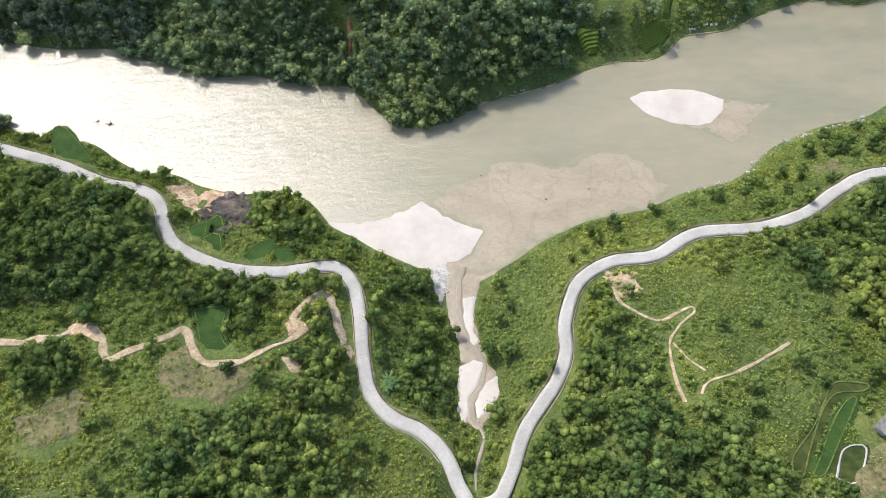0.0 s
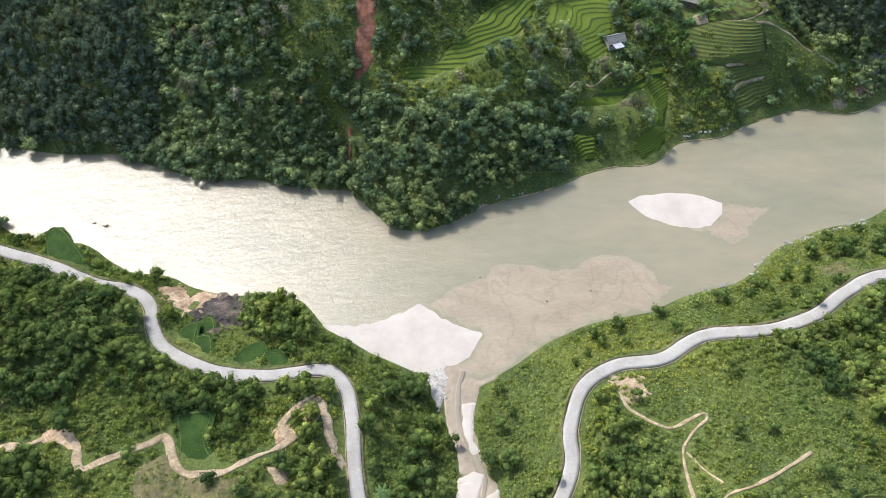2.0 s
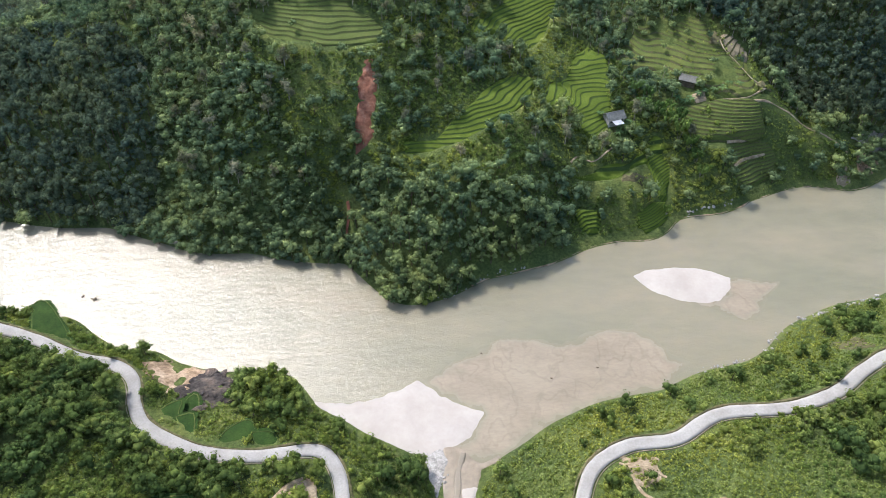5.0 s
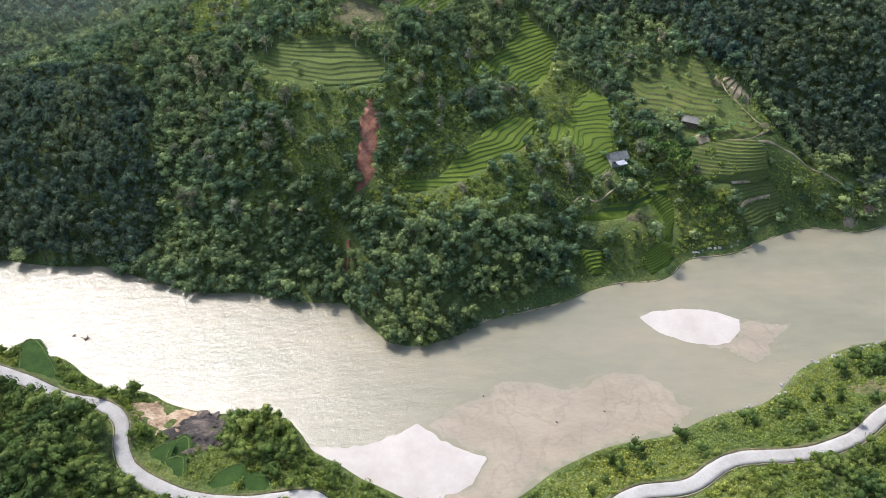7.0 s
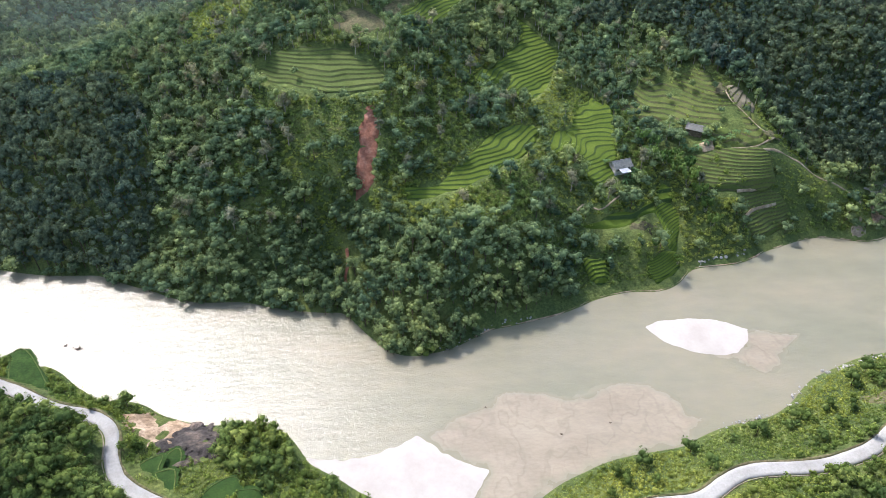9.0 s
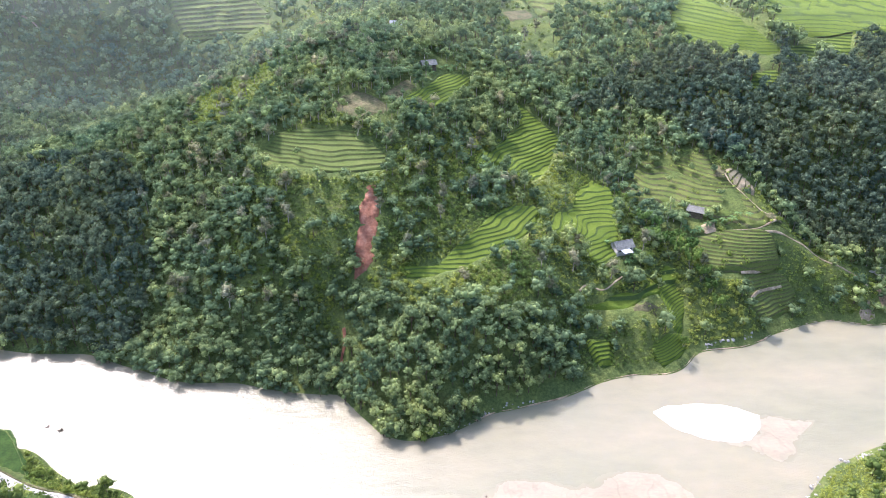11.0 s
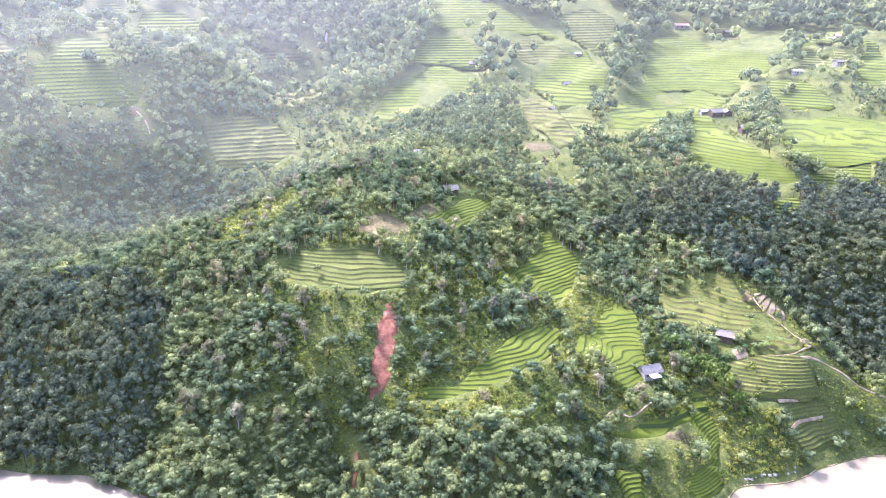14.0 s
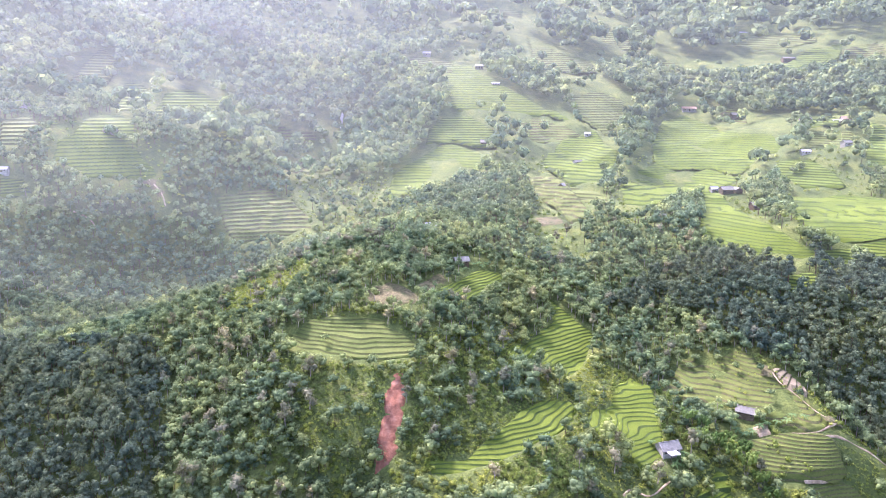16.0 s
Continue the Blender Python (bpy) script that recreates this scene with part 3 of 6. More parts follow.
# ---- terraced fields: outline in the plan, rise of a step, material ----
FIELDS = [
    ([(-17, 263), (-2, 265), (12, 279), (21, 294), (30, 305), (45, 314), (48, 310), (40, 291), (28, 278), (10, 263), (-2, 258), (-13, 258)], 1.0, "rice"),
    ([(54, 309), (65, 319), (72, 335), (79, 347), (88, 336), (85, 314), (85, 301), (84, 293), (79, 281), (74, 275), (70, 278), (65, 289), (55, 292), (51, 300)], 0.75, "rice"),
    ([(18, 342), (33, 363), (44, 383), (43, 401), (49, 395), (59, 382), (65, 377), (62, 365), (55, 348), (48, 337), (36, 336), (33, 344), (18, 334)], 1.0, "rice"),
    ([(-26, 361), (-16, 380), (1, 408), (13, 417), (16, 412), (1, 383), (-9, 361), (-17, 359), (-21, 361)], 0.9, "rice"),
    ([(-93, 325), (-78, 331), (-56, 335), (-44, 333), (-42, 327), (-30, 321), (-25, 316), (-29, 308), (-43, 303), (-61, 307), (-74, 310), (-89, 316)], 1.15, "olive"),
    ([(62, 260), (72, 263), (86, 266), (99, 277), (105, 285), (109, 281), (100, 274), (85, 260), (71, 258), (63, 259)], 2.5, "rice"),
    ([(99, 275), (106, 279), (111, 272), (108, 257), (103, 255), (102, 264)], 0.8, "rice"),
    ([(91, 244), (97, 249), (107, 256), (108, 250), (104, 244), (95, 238), (91, 241)], 0.8, "rice"),
    ([(64, 243), (72, 244), (72, 237), (68, 236)], 1.2, "rice"),
    ([(92, 338), (107, 352), (120, 349), (128, 351), (138, 346), (145, 336), (156, 326), (161, 312), (163, 303), (155, 300), (141, 300), (128, 310), (122, 317), (114, 323), (101, 324)], 1.25, "mixed"),
    ([(146, 337), (152, 336), (158, 330), (158, 325), (150, 326), (143, 333)], 1.3, "bare"),
    ([(120, 300), (131, 298), (147, 297), (155, 294), (158, 288), (139, 282), (126, 282), (121, 290)], 1.1, "mixed"),
    ([(140, 280), (155, 286), (162, 285), (169, 282), (161, 274), (148, 268), (142, 272)], 1.3, "mixed"),
    # the hill across the side valley
    ([(-349, 626), (-323, 646), (-299, 602), (-289, 574), (-274, 565), (-265, 561), (-288, 551), (-307, 535), (-324, 539), (-335, 539), (-342, 560), (-336, 570)], 2.6, "rice"),
    ([(-370, 701), (-371, 734), (-355, 739), (-334, 704), (-327, 660), (-339, 652), (-366, 683)], 2.6, "rice"),
    ([(-312, 668), (-325, 718), (-315, 751), (-288, 759), (-268, 743), (-268, 690), (-283, 670), (-294, 629)], 2.8, "rice"),
    ([(-411, 655), (-416, 713), (-419, 777), (-394, 763), (-386, 717), (-393, 662), (-409, 635)], 3.0, "olive"),
    ([(-392, 563), (-390, 596), (-365, 571), (-360, 533), (-366, 522)], 2.8, "olive"),
    ([(-350, 495), (-341, 509), (-330, 502), (-338, 489), (-343, 485)], 1.8, "rice"),
    ([(-222, 780), (-195, 788), (-187, 782), (-203, 755), (-214, 729), (-222, 757)], 3.0, "mixed"),
    ([(-196, 668), (-179, 755), (-154, 756), (-151, 713), (-178, 661)], 3.0, "mixed"),
    ([(-220, 570), (-188, 604), (-161, 598), (-132, 559), (-192, 539), (-204, 550)], 2.6, "mixed"),
    # the bright green ridge
    ([(-86, 594), (-80, 655), (-72, 683), (-55, 705), (-36, 722), (-7, 706), (26, 663), (49, 653), (31, 648), (5, 648), (-26, 638), (-54, 607), (-72, 595)], 2.0, "rice"),
    ([(-56, 717), (-54, 738), (-39, 771), (-14, 778), (10, 745), (21, 717), (10, 710), (-30, 717)], 2.2, "rice"),
    ([(-51, 990), (-20, 979), (17, 870), (49, 834), (79, 804), (95, 776), (66, 792), (29, 794), (-2, 792), (-33, 785), (-48, 872)], 2.6, "rice"),
    ([(-118, 965), (-75, 1000), (-44, 993), (-40, 922), (-83, 916)], 3.0, "olive"),
    ([(60, 695), (85, 734), (116, 747), (130, 679), (122, 648), (101, 605), (76, 599), (63, 664)], 2.0, "rice"),
    ([(22, 775), (60, 790), (99, 755), (108, 733), (85, 730), (50, 725)], 2.4, "mixed"),
    ([(97, 856), (144, 903), (169, 888), (161, 819), (138, 742), (123, 760), (103, 790)], 2.6, "olive"),
    ([(68, 1134), (120, 1086), (159, 1069), (156, 1016), (120, 1006), (73, 1001)], 3.2, "olive"),
    ([(41, 645), (64, 644), (74, 578), (83, 512), (66, 506), (46, 575)], 2.0, "mixed"),
    ([(72, 601), (94, 589), (105, 524), (96, 518), (76, 559)], 1.8, "olive"),
    # the village fields
    ([(176, 754), (213, 852), (243, 878), (267, 847), (271, 766), (301, 753), (294, 718), (255, 683), (237, 659), (219, 684), (186, 678), (165, 678)], 1.9, "rice"),
    ([(118, 595), (138, 652), (165, 678), (214, 684), (234, 650), (212, 626), (181, 572), (157, 565), (127, 533), (109, 534)], 1.7, "rice"),
    ([(176, 565), (187, 564), (184, 484), (190, 461), (198, 438), (205, 430), (184, 417), (169, 431), (150, 447), (149, 478)], 1.3, "rice"),
    ([(259, 601), (286, 601), (322, 576), (337, 537), (279, 430), (251, 441), (227, 441), (209, 448), (210, 485), (236, 557)], 1.5, "rice"),
    ([(277, 674), (296, 660), (307, 629), (303, 608), (274, 615), (266, 645)], 1.8, "rice"),
    ([(348, 814), (391, 815), (355, 738), (328, 752)], 2.2, "rice"),
    ([(325, 730), (358, 720), (358, 688), (322, 674), (312, 699)], 2.0, "olive"),
    ([(395, 754), (405, 742), (362, 627), (330, 628), (362, 687)], 2.0, "rice"),
    ([(290, 892), (316, 880), (303, 831), (282, 853)], 2.4, "mixed"),
    ([(178, 408), (194, 411), (193, 401), (175, 395)], 1.2, "rice"),
    ([(207, 433), (247, 438), (236, 415), (215, 415), (200, 419)], 1.2, "rice"),
    ([(384, 1062), (445, 1080), (494, 1123), (514, 1133), (531, 1116), (497, 1054), (448, 1011), (386, 1024)], 3.4, "rice"),
    ([(398, 1213), (449, 1233), (518, 1183), (503, 1145), (455, 1149), (394, 1171)], 3.4, "olive"),
    ([(238, 1140), (278, 1122), (300, 1077), (316, 1047), (280, 1002), (255, 1091)], 3.4, "olive"),
    ([(139, 1290), (194, 1260), (249, 1198), (259, 1156), (215, 1156), (171, 1228)], 3.8, "olive"),
    ([(-58, 1266), (40, 1300), (70, 1277), (1, 1178), (-56, 1223)], 4.0, "olive"),
    ([(519, 1089), (590, 1109), (540, 1008), (509, 1048)], 3.4, "mixed"),
]
CROPS = {"rice": (M_RICE, "bright green rice terraces stepping down the hillside", "rice terrace"), "olive": (M_OLIVE, "pale olive terraces of thin rice with dark banks", "rice terrace"),
         "mixed": (M_MIXED, "overgrown terraced plots with earth banks and crops", "terraced field"), "bare": (M_BARE_STEP, "bare pale earth terraces freshly cut in the slope", "terraced field")}
BARE_GROUND = [
    ([(-32, 366), (-27, 378), (-20, 388), (-17, 383), (-24, 369), (-30, 360)], "dry"),
    ([(-58, 354), (-46, 362), (-31, 356), (-29, 348), (-41, 340), (-53, 348)], "dry"),
    ([(41, 516), (57, 514), (62, 507), (47, 497), (41, 498)], "dry"),
    ([(-272, 553), (-264, 557), (-254, 549), (-256, 545)], "dry"),
    ([(148, 168), (158, 170), (160, 163), (150, 162)], "dry"),
    ([(85, 258), (92, 262), (97, 262), (94, 256)], "dry"), ([(139, 332), (142, 338), (144, 334), (142, 330)], "dry"), ([(157, 305), (161, 309), (164, 306), (160, 304)], "dry"), ([(126, 304), (131, 304.5), (131, 301), (127, 301)], "dirt"),
    ([(-92.6, 86.1), (-85, 86), (-81.8, 79.7), (-65, 78), (-58.8, 82), (-62.3, 73.4), (-71.5, 67.3), (-83.6, 68.7), (-90, 76)], "dry"),
    ([(-54, 84), (-49, 84), (-46, 79), (-50, 78)], "dirt"),
    ([(-125.7, 65.1), (-114.4, 71.1), (-107.5, 57.5), (-117.1, 52.2), (-126, 54), (-128.7, 61.1)], "dry"),
    ([(115, 39.5), (121.3, 46.7), (127, 49), (128, 42), (121.2, 36), (115.1, 35)], "dry"),
]
PADDIES = [[(-85, 101), (-78, 102), (-75, 101), (-75, 91), (-67, 83), (-72, 82), (-79, 84), (-82, 93)], [(-158, 175), (-164, 190), (-160, 192), (-149, 180), (-138, 165), (-148, 168)],
           [(-98, 136), (-95, 140), (-91, 142), (-91, 138), (-91, 134)], [(-90, 143), (-88, 146), (-86, 144), (-85, 137), (-90, 136)], [(-90, 135), (-85, 136), (-83, 128), (-85, 127)],
           [(-75, 125), (-71, 131), (-66, 134), (-63, 131), (-65, 128), (-72, 125)], [(-63, 129), (-57, 129), (-54, 125), (-60, 125)], [(103.5, 41.6), (112.3, 54.3), (118.5, 62), (121.5, 62.7), (115.2, 54), (106.7, 42)]]
PONDS = [[(98.1, 42.4), (99.6, 46.9), (107.3, 54.8), (112, 61.4), (116.8, 67.5), (126.3, 67), (123.7, 65), (116.6, 64.4), (111.2, 59.4), (105, 49.4), (100.6, 41.4)], [(109.3, 40.7), (113.5, 47.5), (119.1, 48), (114, 39.6)]]
SLIDE = [(-36, 295), (-32.5, 296), (-30, 287), (-28.5, 282), (-30, 273), (-31, 268), (-34, 265), (-38.5, 262), (-37, 273), (-37, 281), (-36, 288)]
GULLY = [(-41.8, 246, 0), (-41, 241, 0), (-42, 236, 0), (-41.5, 231, 0)]
CREEK_BED = [(2, 131), (1.3, 128), (1.2, 120.4), (1.1, 111), (3.1, 102.7), (6, 94.9), (6.9, 88.2), (5.6, 75.6), (6.4, 67.5), (11.1, 64), (14.4, 67.3), (18.2, 75.3), (18.3, 83.9), (14.9, 88), (12.2, 97), (11, 103.9), (11.7, 113.1), (14.1, 120.6), (19.6, 124.2), (20, 128), (11, 133)]
CREEK_FLOW = [(7.7, 127), (5.8, 115.6), (6.3, 106.3), (9.2, 99.4), (11.6, 92.6), (14.2, 85.8), (12.9, 77.6), (9.6, 73.4), (9.3, 67.4), (11.6, 64.5), (13, 60.1), (11.8, 55.3), (10, 49.8), (9.6, 42.6)]
SLAG = [(-95, 147), (-92, 158), (-87, 163), (-79, 161), (-75, 152), (-78, 143), (-85, 142)]
CLIFF = [(-112, 161), (-103, 166), (-93, 163), (-89, 162), (-92, 152), (-98, 147), (-103, 152)]
TRACK = [(-165, 86), (-145, 88), (-138, 88), (-130, 90), (-121, 94), (-114, 90), (-109, 82), (-102, 86), (-94, 91), (-88, 95), (-83, 87), (-77, 81), (-67, 81), (-60, 86), (-51, 91), (-46, 96)]
TRACK_2 = [(-49, 94), (-52, 99), (-45, 108), (-40, 107), (-36, 97), (-33, 90), (-29, 83)]
PATHS = [([(57, 115), (63, 112), (69, 107)], 1.6), ([(59, 109), (60, 104), (63, 100), (71, 94), (77, 96), (83, 98.5), (83, 96), (78, 92), (73, 85), (72, 74), (73, 64)], 1.4), ([(74, 85), (77, 79), (81, 74)], 0.8),
         ([(78, 66), (81, 70), (90, 73), (97, 76), (108, 82)], 1.2), ([(61, 264), (65, 267), (71, 265), (76, 268), (82, 274)], 1.2), ([(143, 337), (144, 326), (150, 315), (155, 307), (162, 305)], 0.8),
         ([(153, 297), (166, 299), (177, 298), (188, 293), (200, 290), (205, 288)], 1.3), ([(137, 299), (147, 298), (155, 300), (163, 306)], 1.1), ([(139, 281), (147, 283), (155, 287)], 1.6), ([(143, 273), (148, 277), (160, 282)], 1.5), ([(-302, 504), (-291, 506), (-280, 500)], 2.0), ([(-268, 556), (-255, 548), (-248, 540)], 2.0)]
SPIT = [(-46, 147), (-36, 146.3), (-28, 147.2), (-20, 150), (-16, 152), (-8.5, 156.3), (-2, 151.5), (4.3, 147), (15, 142.6), (12.5, 138), (10, 133.4), (0.5, 128), (-4, 124), (-14, 128), (-30, 134), (-42, 141)]
ISLAND = [(84.7, 211.7), (90, 214.3), (95.8, 215.6), (103, 216.3), (110.6, 216), (118, 213.8), (124.5, 210.2), (123, 205), (120.1, 200.6), (116, 198), (111.1, 196.5), (105, 197.2), (98.9, 199.1), (93, 202.3), (88.6, 205.6)]
SHOAL = [(-8, 156.5), (2, 163), (11, 168.6), (20, 175), (27, 178.2), (38, 177), (48.7, 175.3), (64, 181), (79.2, 183.9), (86, 176), (91, 168.3), (97, 165.6), (90, 158), (82.7, 153), (66, 150), (48, 143), (31, 132), (19, 124), (4, 122), (0, 128), (10, 133), (15, 142)]
SHOAL_2 = [(123, 211), (131, 210), (141, 207), (146, 208.5), (139, 200), (131, 190), (124, 186), (112, 194), (98, 198), (112, 196), (121, 201)]


# Room at each house, cleared further towards the camera to keep it in view.
CLEARINGS = [(84, 290), (124, 311), (-31, 470), (-2, 416), (200, 574), (205, 530), (252, 893), (298, 860), (336, 765), (370, 755), (300, 676), (338, 680), (5, 716), (91, 672), (-6, 962), (15, 861), (-312, 585), (127, 53), (125, 1294), (109, 743), (-80, 1011), (-352, 503), (-9.5, 411)]


def near_line(x, y, line, width):
    d, _ = line_gap(x, y, [(p[0], p[1], 0) for p in line])
    return d < width


def open_ground(x, y):
    """Where nothing tall grows: water, roads, paths, fields and bare slopes, and ground cleared on the camera side to
    keep fields, slide and houses in view.
    """
    z = height(x, y)
    o = (z < np.where((np.asarray(x) < 15) & (np.asarray(y) > 196), -0.5, 0.8)) | ((np.asarray(x) > 15) & (np.asarray(y) > 196) & (z < 2.2))
    for hx, hy in CLEARINGS:
        o |= (np.abs(x - hx) < 8) & (y > hy - 13) & (y < hy + 6)
    for line in (ROAD_LEFT, ROAD_RIGHT):
        o |= near_line(x, y, line, 4.2)
    o |= (edge_gap(np.asarray(x, float), np.asarray(y, float), CREEK_BED) > -1.2) | near_line(x, y, CREEK_FLOW, 1.6)
    for line in (TRACK, TRACK_2):
        o |= near_line(x, y, line, 2.5)
    for line, w in PATHS:
        o |= near_line(x, y, line, w * 0.6 + 0.9)
    for poly, *_ in FIELDS + BARE_GROUND:
        o |= inside(x, y, poly) | inside(x, y + (4 if poly[0][1] < 440 else 9), poly)
    for poly, *_ in FIELDS[5:8]:
        o |= inside(x, y + 8, poly)
    for poly in PADDIES + PONDS:
        o |= edge_gap(np.asarray(x, float), np.asarray(y, float), poly) > -1.3
    for poly in [SLIDE, SLAG, CLIFF, SPIT]:
        o |= inside(x, y, poly)
    o |= inside(x, y + 5, SLIDE)
    return o | near_line(x, y, GULLY, 2.0)


# ---- ground, river, roads ----
gx, gy = np.meshgrid(spaced(-1600, 1600, -240, 300, 2.6, 1.06), spaced(-1000, 2400, 15, 480, 2.6, 1.045))
gz = height(gx, gy)
for poly, step, _ in FIELDS:
    g = edge_gap(gx, gy, poly)
    gz = gz - np.clip((g + 1.0) / 2.5, 0, 1) * (step * 0.75 + 2.0)
def mean_level(poly):
    return float(np.mean(height(np.array([p[0] for p in poly], float), np.array([p[1] for p in poly], float))))


for poly in PONDS + PADDIES[-1:]:
    g = np.clip((edge_gap(gx, gy, poly) + 3.0) / 2.0, 0, 1)
    gz = gz * (1 - g) + (mean_level(poly) - 0.6) * g
for poly in PADDIES[:-1]:
    g = edge_gap(gx, gy, poly)
    gz = gz - np.clip((g + 1.5) / 2.5, 0, 1) * 0.8
tagged(put("ground", make_mesh("ground", np.stack([gx, gy, gz], 2).reshape(-1, 3), grid_faces(*gx.shape), [M_GROUND], True)), "green overgrown valley sides and mountains", "ground", kind="structure")

wx, wy = np.meshgrid(np.linspace(-1500, 1500, 61), np.linspace(60, 460, 21))
river = tagged(put("river_water", make_mesh("river_water", np.stack([wx, wy, wx * 0], 2).reshape(-1, 3), grid_faces(*wx.shape), [M_WATER], True)), "muddy khaki river with a rippled glinting surface", "water", kind="structure")
tagged(patch("shoal", SHOAL, M_WET, 1.0, 0.03, 0.015, 0.0, 1.6, 11), "submerged fan of brown silt at the creek mouth", "water", kind="structure")
tagged(patch("shoal", SHOAL_2, M_WET, 1.0, 0.03, 0.015, 0.0, 1.6, 12), "shallow brown silt bank trailing behind the sand island", "water", kind="structure")
tagged(patch("sand_spit", SPIT, M_SAND, 0.7, 0.12, 0.05, 0.0, 0.5, 13, 0.5), "pale smooth sand spit at the river bend", "sand", kind="structure")
tagged(patch("sand_island", ISLAND, M_SAND, 0.7, 0.10, 0.04, 0.0, 0.25, 14, 0.35), "pale lens-shaped sand island in the river", "sand", kind="structure")
for line, label in ((ROAD_LEFT, "pale concrete road winding along the left bank"), (ROAD_RIGHT, "pale concrete road winding along the right bank")):
    tagged(strip("road", line, 4.5, M_ROAD, 0.12, 0.18, 0.6), label.replace("left", "wooded").replace("right", "grassy"), "road", kind="structure")
tagged(strip("track", TRACK, 2.5, M_DIRT, 0.25, 1.0, 0.5, True, 21), "sandy dirt track cut along the slope", "track", kind="structure")
tagged(strip("track", TRACK_2, 2.8, M_DIRT, 0.25, 1.2, 0.5, True, 22), "sandy dirt track looping round a knoll", "track", kind="structure")
for k, (line, w) in enumerate(PATHS):
    tagged(strip("path", line, w * (0.72 if line[0][1] < 200 else 0.5), M_DIRT, 0.22, 0.36 if line[0][1] < 200 else 0.25, 0.4, True, 30 + k), "narrow bare earth footpath through the scrub", "path", kind="structure")
tagged(patch("creek_bed", CREEK_BED, M_MUD, 0.4, 0.22, 0.05, None, 0.7, 39), "brown wet silt of the creek bed", "creek", kind="structure")
tagged(strip("creek", CREEK_FLOW[:10], 1.8, M_SILT, 0.27, 0.7, 0.4, True, 40), "thin brown creek winding over its bed", "water", kind="structure")
tagged(strip("creek", CREEK_FLOW[9:], 0.8, M_SILT, 0.25, 0.4, 0.6, True, 38), "shallow brown water running down the steep creek", "water", kind="structure")



def beside(line, off):
    """The same line, moved sideways in the plan."""
    p = smooth_line(line, 3.0)
    t = np.gradient(p[:, :2], axis=0)
    t /= np.linalg.norm(t, axis=1)[:, None]
    return [(float(a - off * d), float(b + off * c), float(z)) for (a, b, z), (c, d) in zip(p, t)][::2]


for line, off in ((ROAD_RIGHT[3:], -2.75), (ROAD_LEFT[1:-2], -2.7)):
    tagged(strip("road_drain", beside(line, off), 0.3, M_MUD, 0.02, 0.1, 0.4, False, 150, 2), "narrow earth drain along the road edge", "drain", kind="structure")
    tagged(strip("road_verge", beside(line, -off * 1.02), 0.9, M_DRY, 0.05, 0.35, 0.4, False, 151, 2), "worn dusty verge along the road", "verge", kind="structure")
for k, bar in enumerate(([(7.9, 113.2), (11.3, 113.5), (10.2, 106.2), (10.6, 99.3), (12.1, 95.7), (10.9, 94.8), (8.2, 101.7)], [(6.4, 85.1), (10.5, 88.1), (13.4, 87.1), (11.2, 79.7), (8.1, 75.5), (6.6, 65.4), (5.5, 71.4)], [(14.6, 79.7), (18.2, 81.7), (18.2, 75.3), (14.1, 69.4), (11.6, 67.4), (10.8, 72.5)])):
    tagged(patch("creek_sand", bar, M_SAND, 0.35, 0.5, 0.06, None, 0.5, 41 + k), "pale sand bar beside the creek", "sand", kind="structure")
tagged(patch("gravel_bank", [(-6, 127), (0, 129), (2.5, 124), (1, 116), (-1, 110), (-3, 116)], M_ROCK, 0.6, 0.25, 0.12, None, 0.8, 44), "stony bank between the sand spit and the creek", "gravel", kind="structure")
tagged(patch("landslide", SLIDE, M_RED, 0.5, 0.3, 0.6, None, 0.9, 45), "raw red earth scar of a landslide", "landslide", kind="structure")
tagged(strip("gully", GULLY, 1.3, M_RED, 0.35, 0.6, 0.4, True, 46), "narrow red earth gully below the landslide", "gully", kind="structure")
tagged(patch("dark_slip", SLAG, M_SLAG, 0.6, 0.35, 0.7, None, 3.0, 47), "dark slaty soil slip above the river", "slope", kind="structure")
tagged(patch("sandy_slip", CLIFF, M_CLIFF, 0.6, 0.30, 0.5, None, 2.6, 48), "eroded sandy bank above the river", "slope", kind="structure")
for k, (poly, kind) in enumerate(BARE_GROUND):
    tagged(patch("bare_plot", poly, M_DRY if kind == "dry" else M_DIRT, 0.6 if poly[0][1] < 420 else 2.5, 0.3, 0.15, None, 0.4 if 290 < poly[0][1] < 350 else 1.5, 50 + k), "dry brown plot of worked earth" if kind == "dry" else "patch of bare pale earth", "field", kind="structure")


tagged(patch("gravel_bar", [(210, 297), (224, 302), (242, 306), (240, 299), (222, 293)], M_SAND, 0.7, 0.4, 0.1, None, 1.0, 56), "pale gravel bar round the far bend of the river", "gravel", kind="structure")
tagged(patch("eroded_bank", [(209, 279), (214, 279), (221, 283), (223, 291), (215, 290), (210, 287)], M_CLIFF, 0.6, 0.3, 0.4, None, 1.5, 57), "crumbling brown earth bank above the river", "bank", kind="structure")
tagged(patch("eroded_bank", [(197, 273), (199, 279), (203, 281), (203, 275)], M_DIRT, 0.5, 0.3, 0.4, None, 0.8, 62), "small pale washed-out gully in the bank", "bank", kind="structure")
tagged(patch("earth_patch", [(58, 118), (66, 116), (70, 108), (62, 106), (58, 110)], M_DIRT, 0.4, 0.2, 0.1, None, 1.6, 58), "trampled bare earth beside the road", "ground", kind="structure")
tagged(patch("earth_patch", [(-53, 97), (-46, 100), (-45, 108), (-40, 108), (-41, 104), (-47, 96), (-52, 92)], M_CLIFF, 0.4, 0.2, 0.15, None, 1.2, 59), "bare sandy cutting beside the dirt track", "ground", kind="structure")
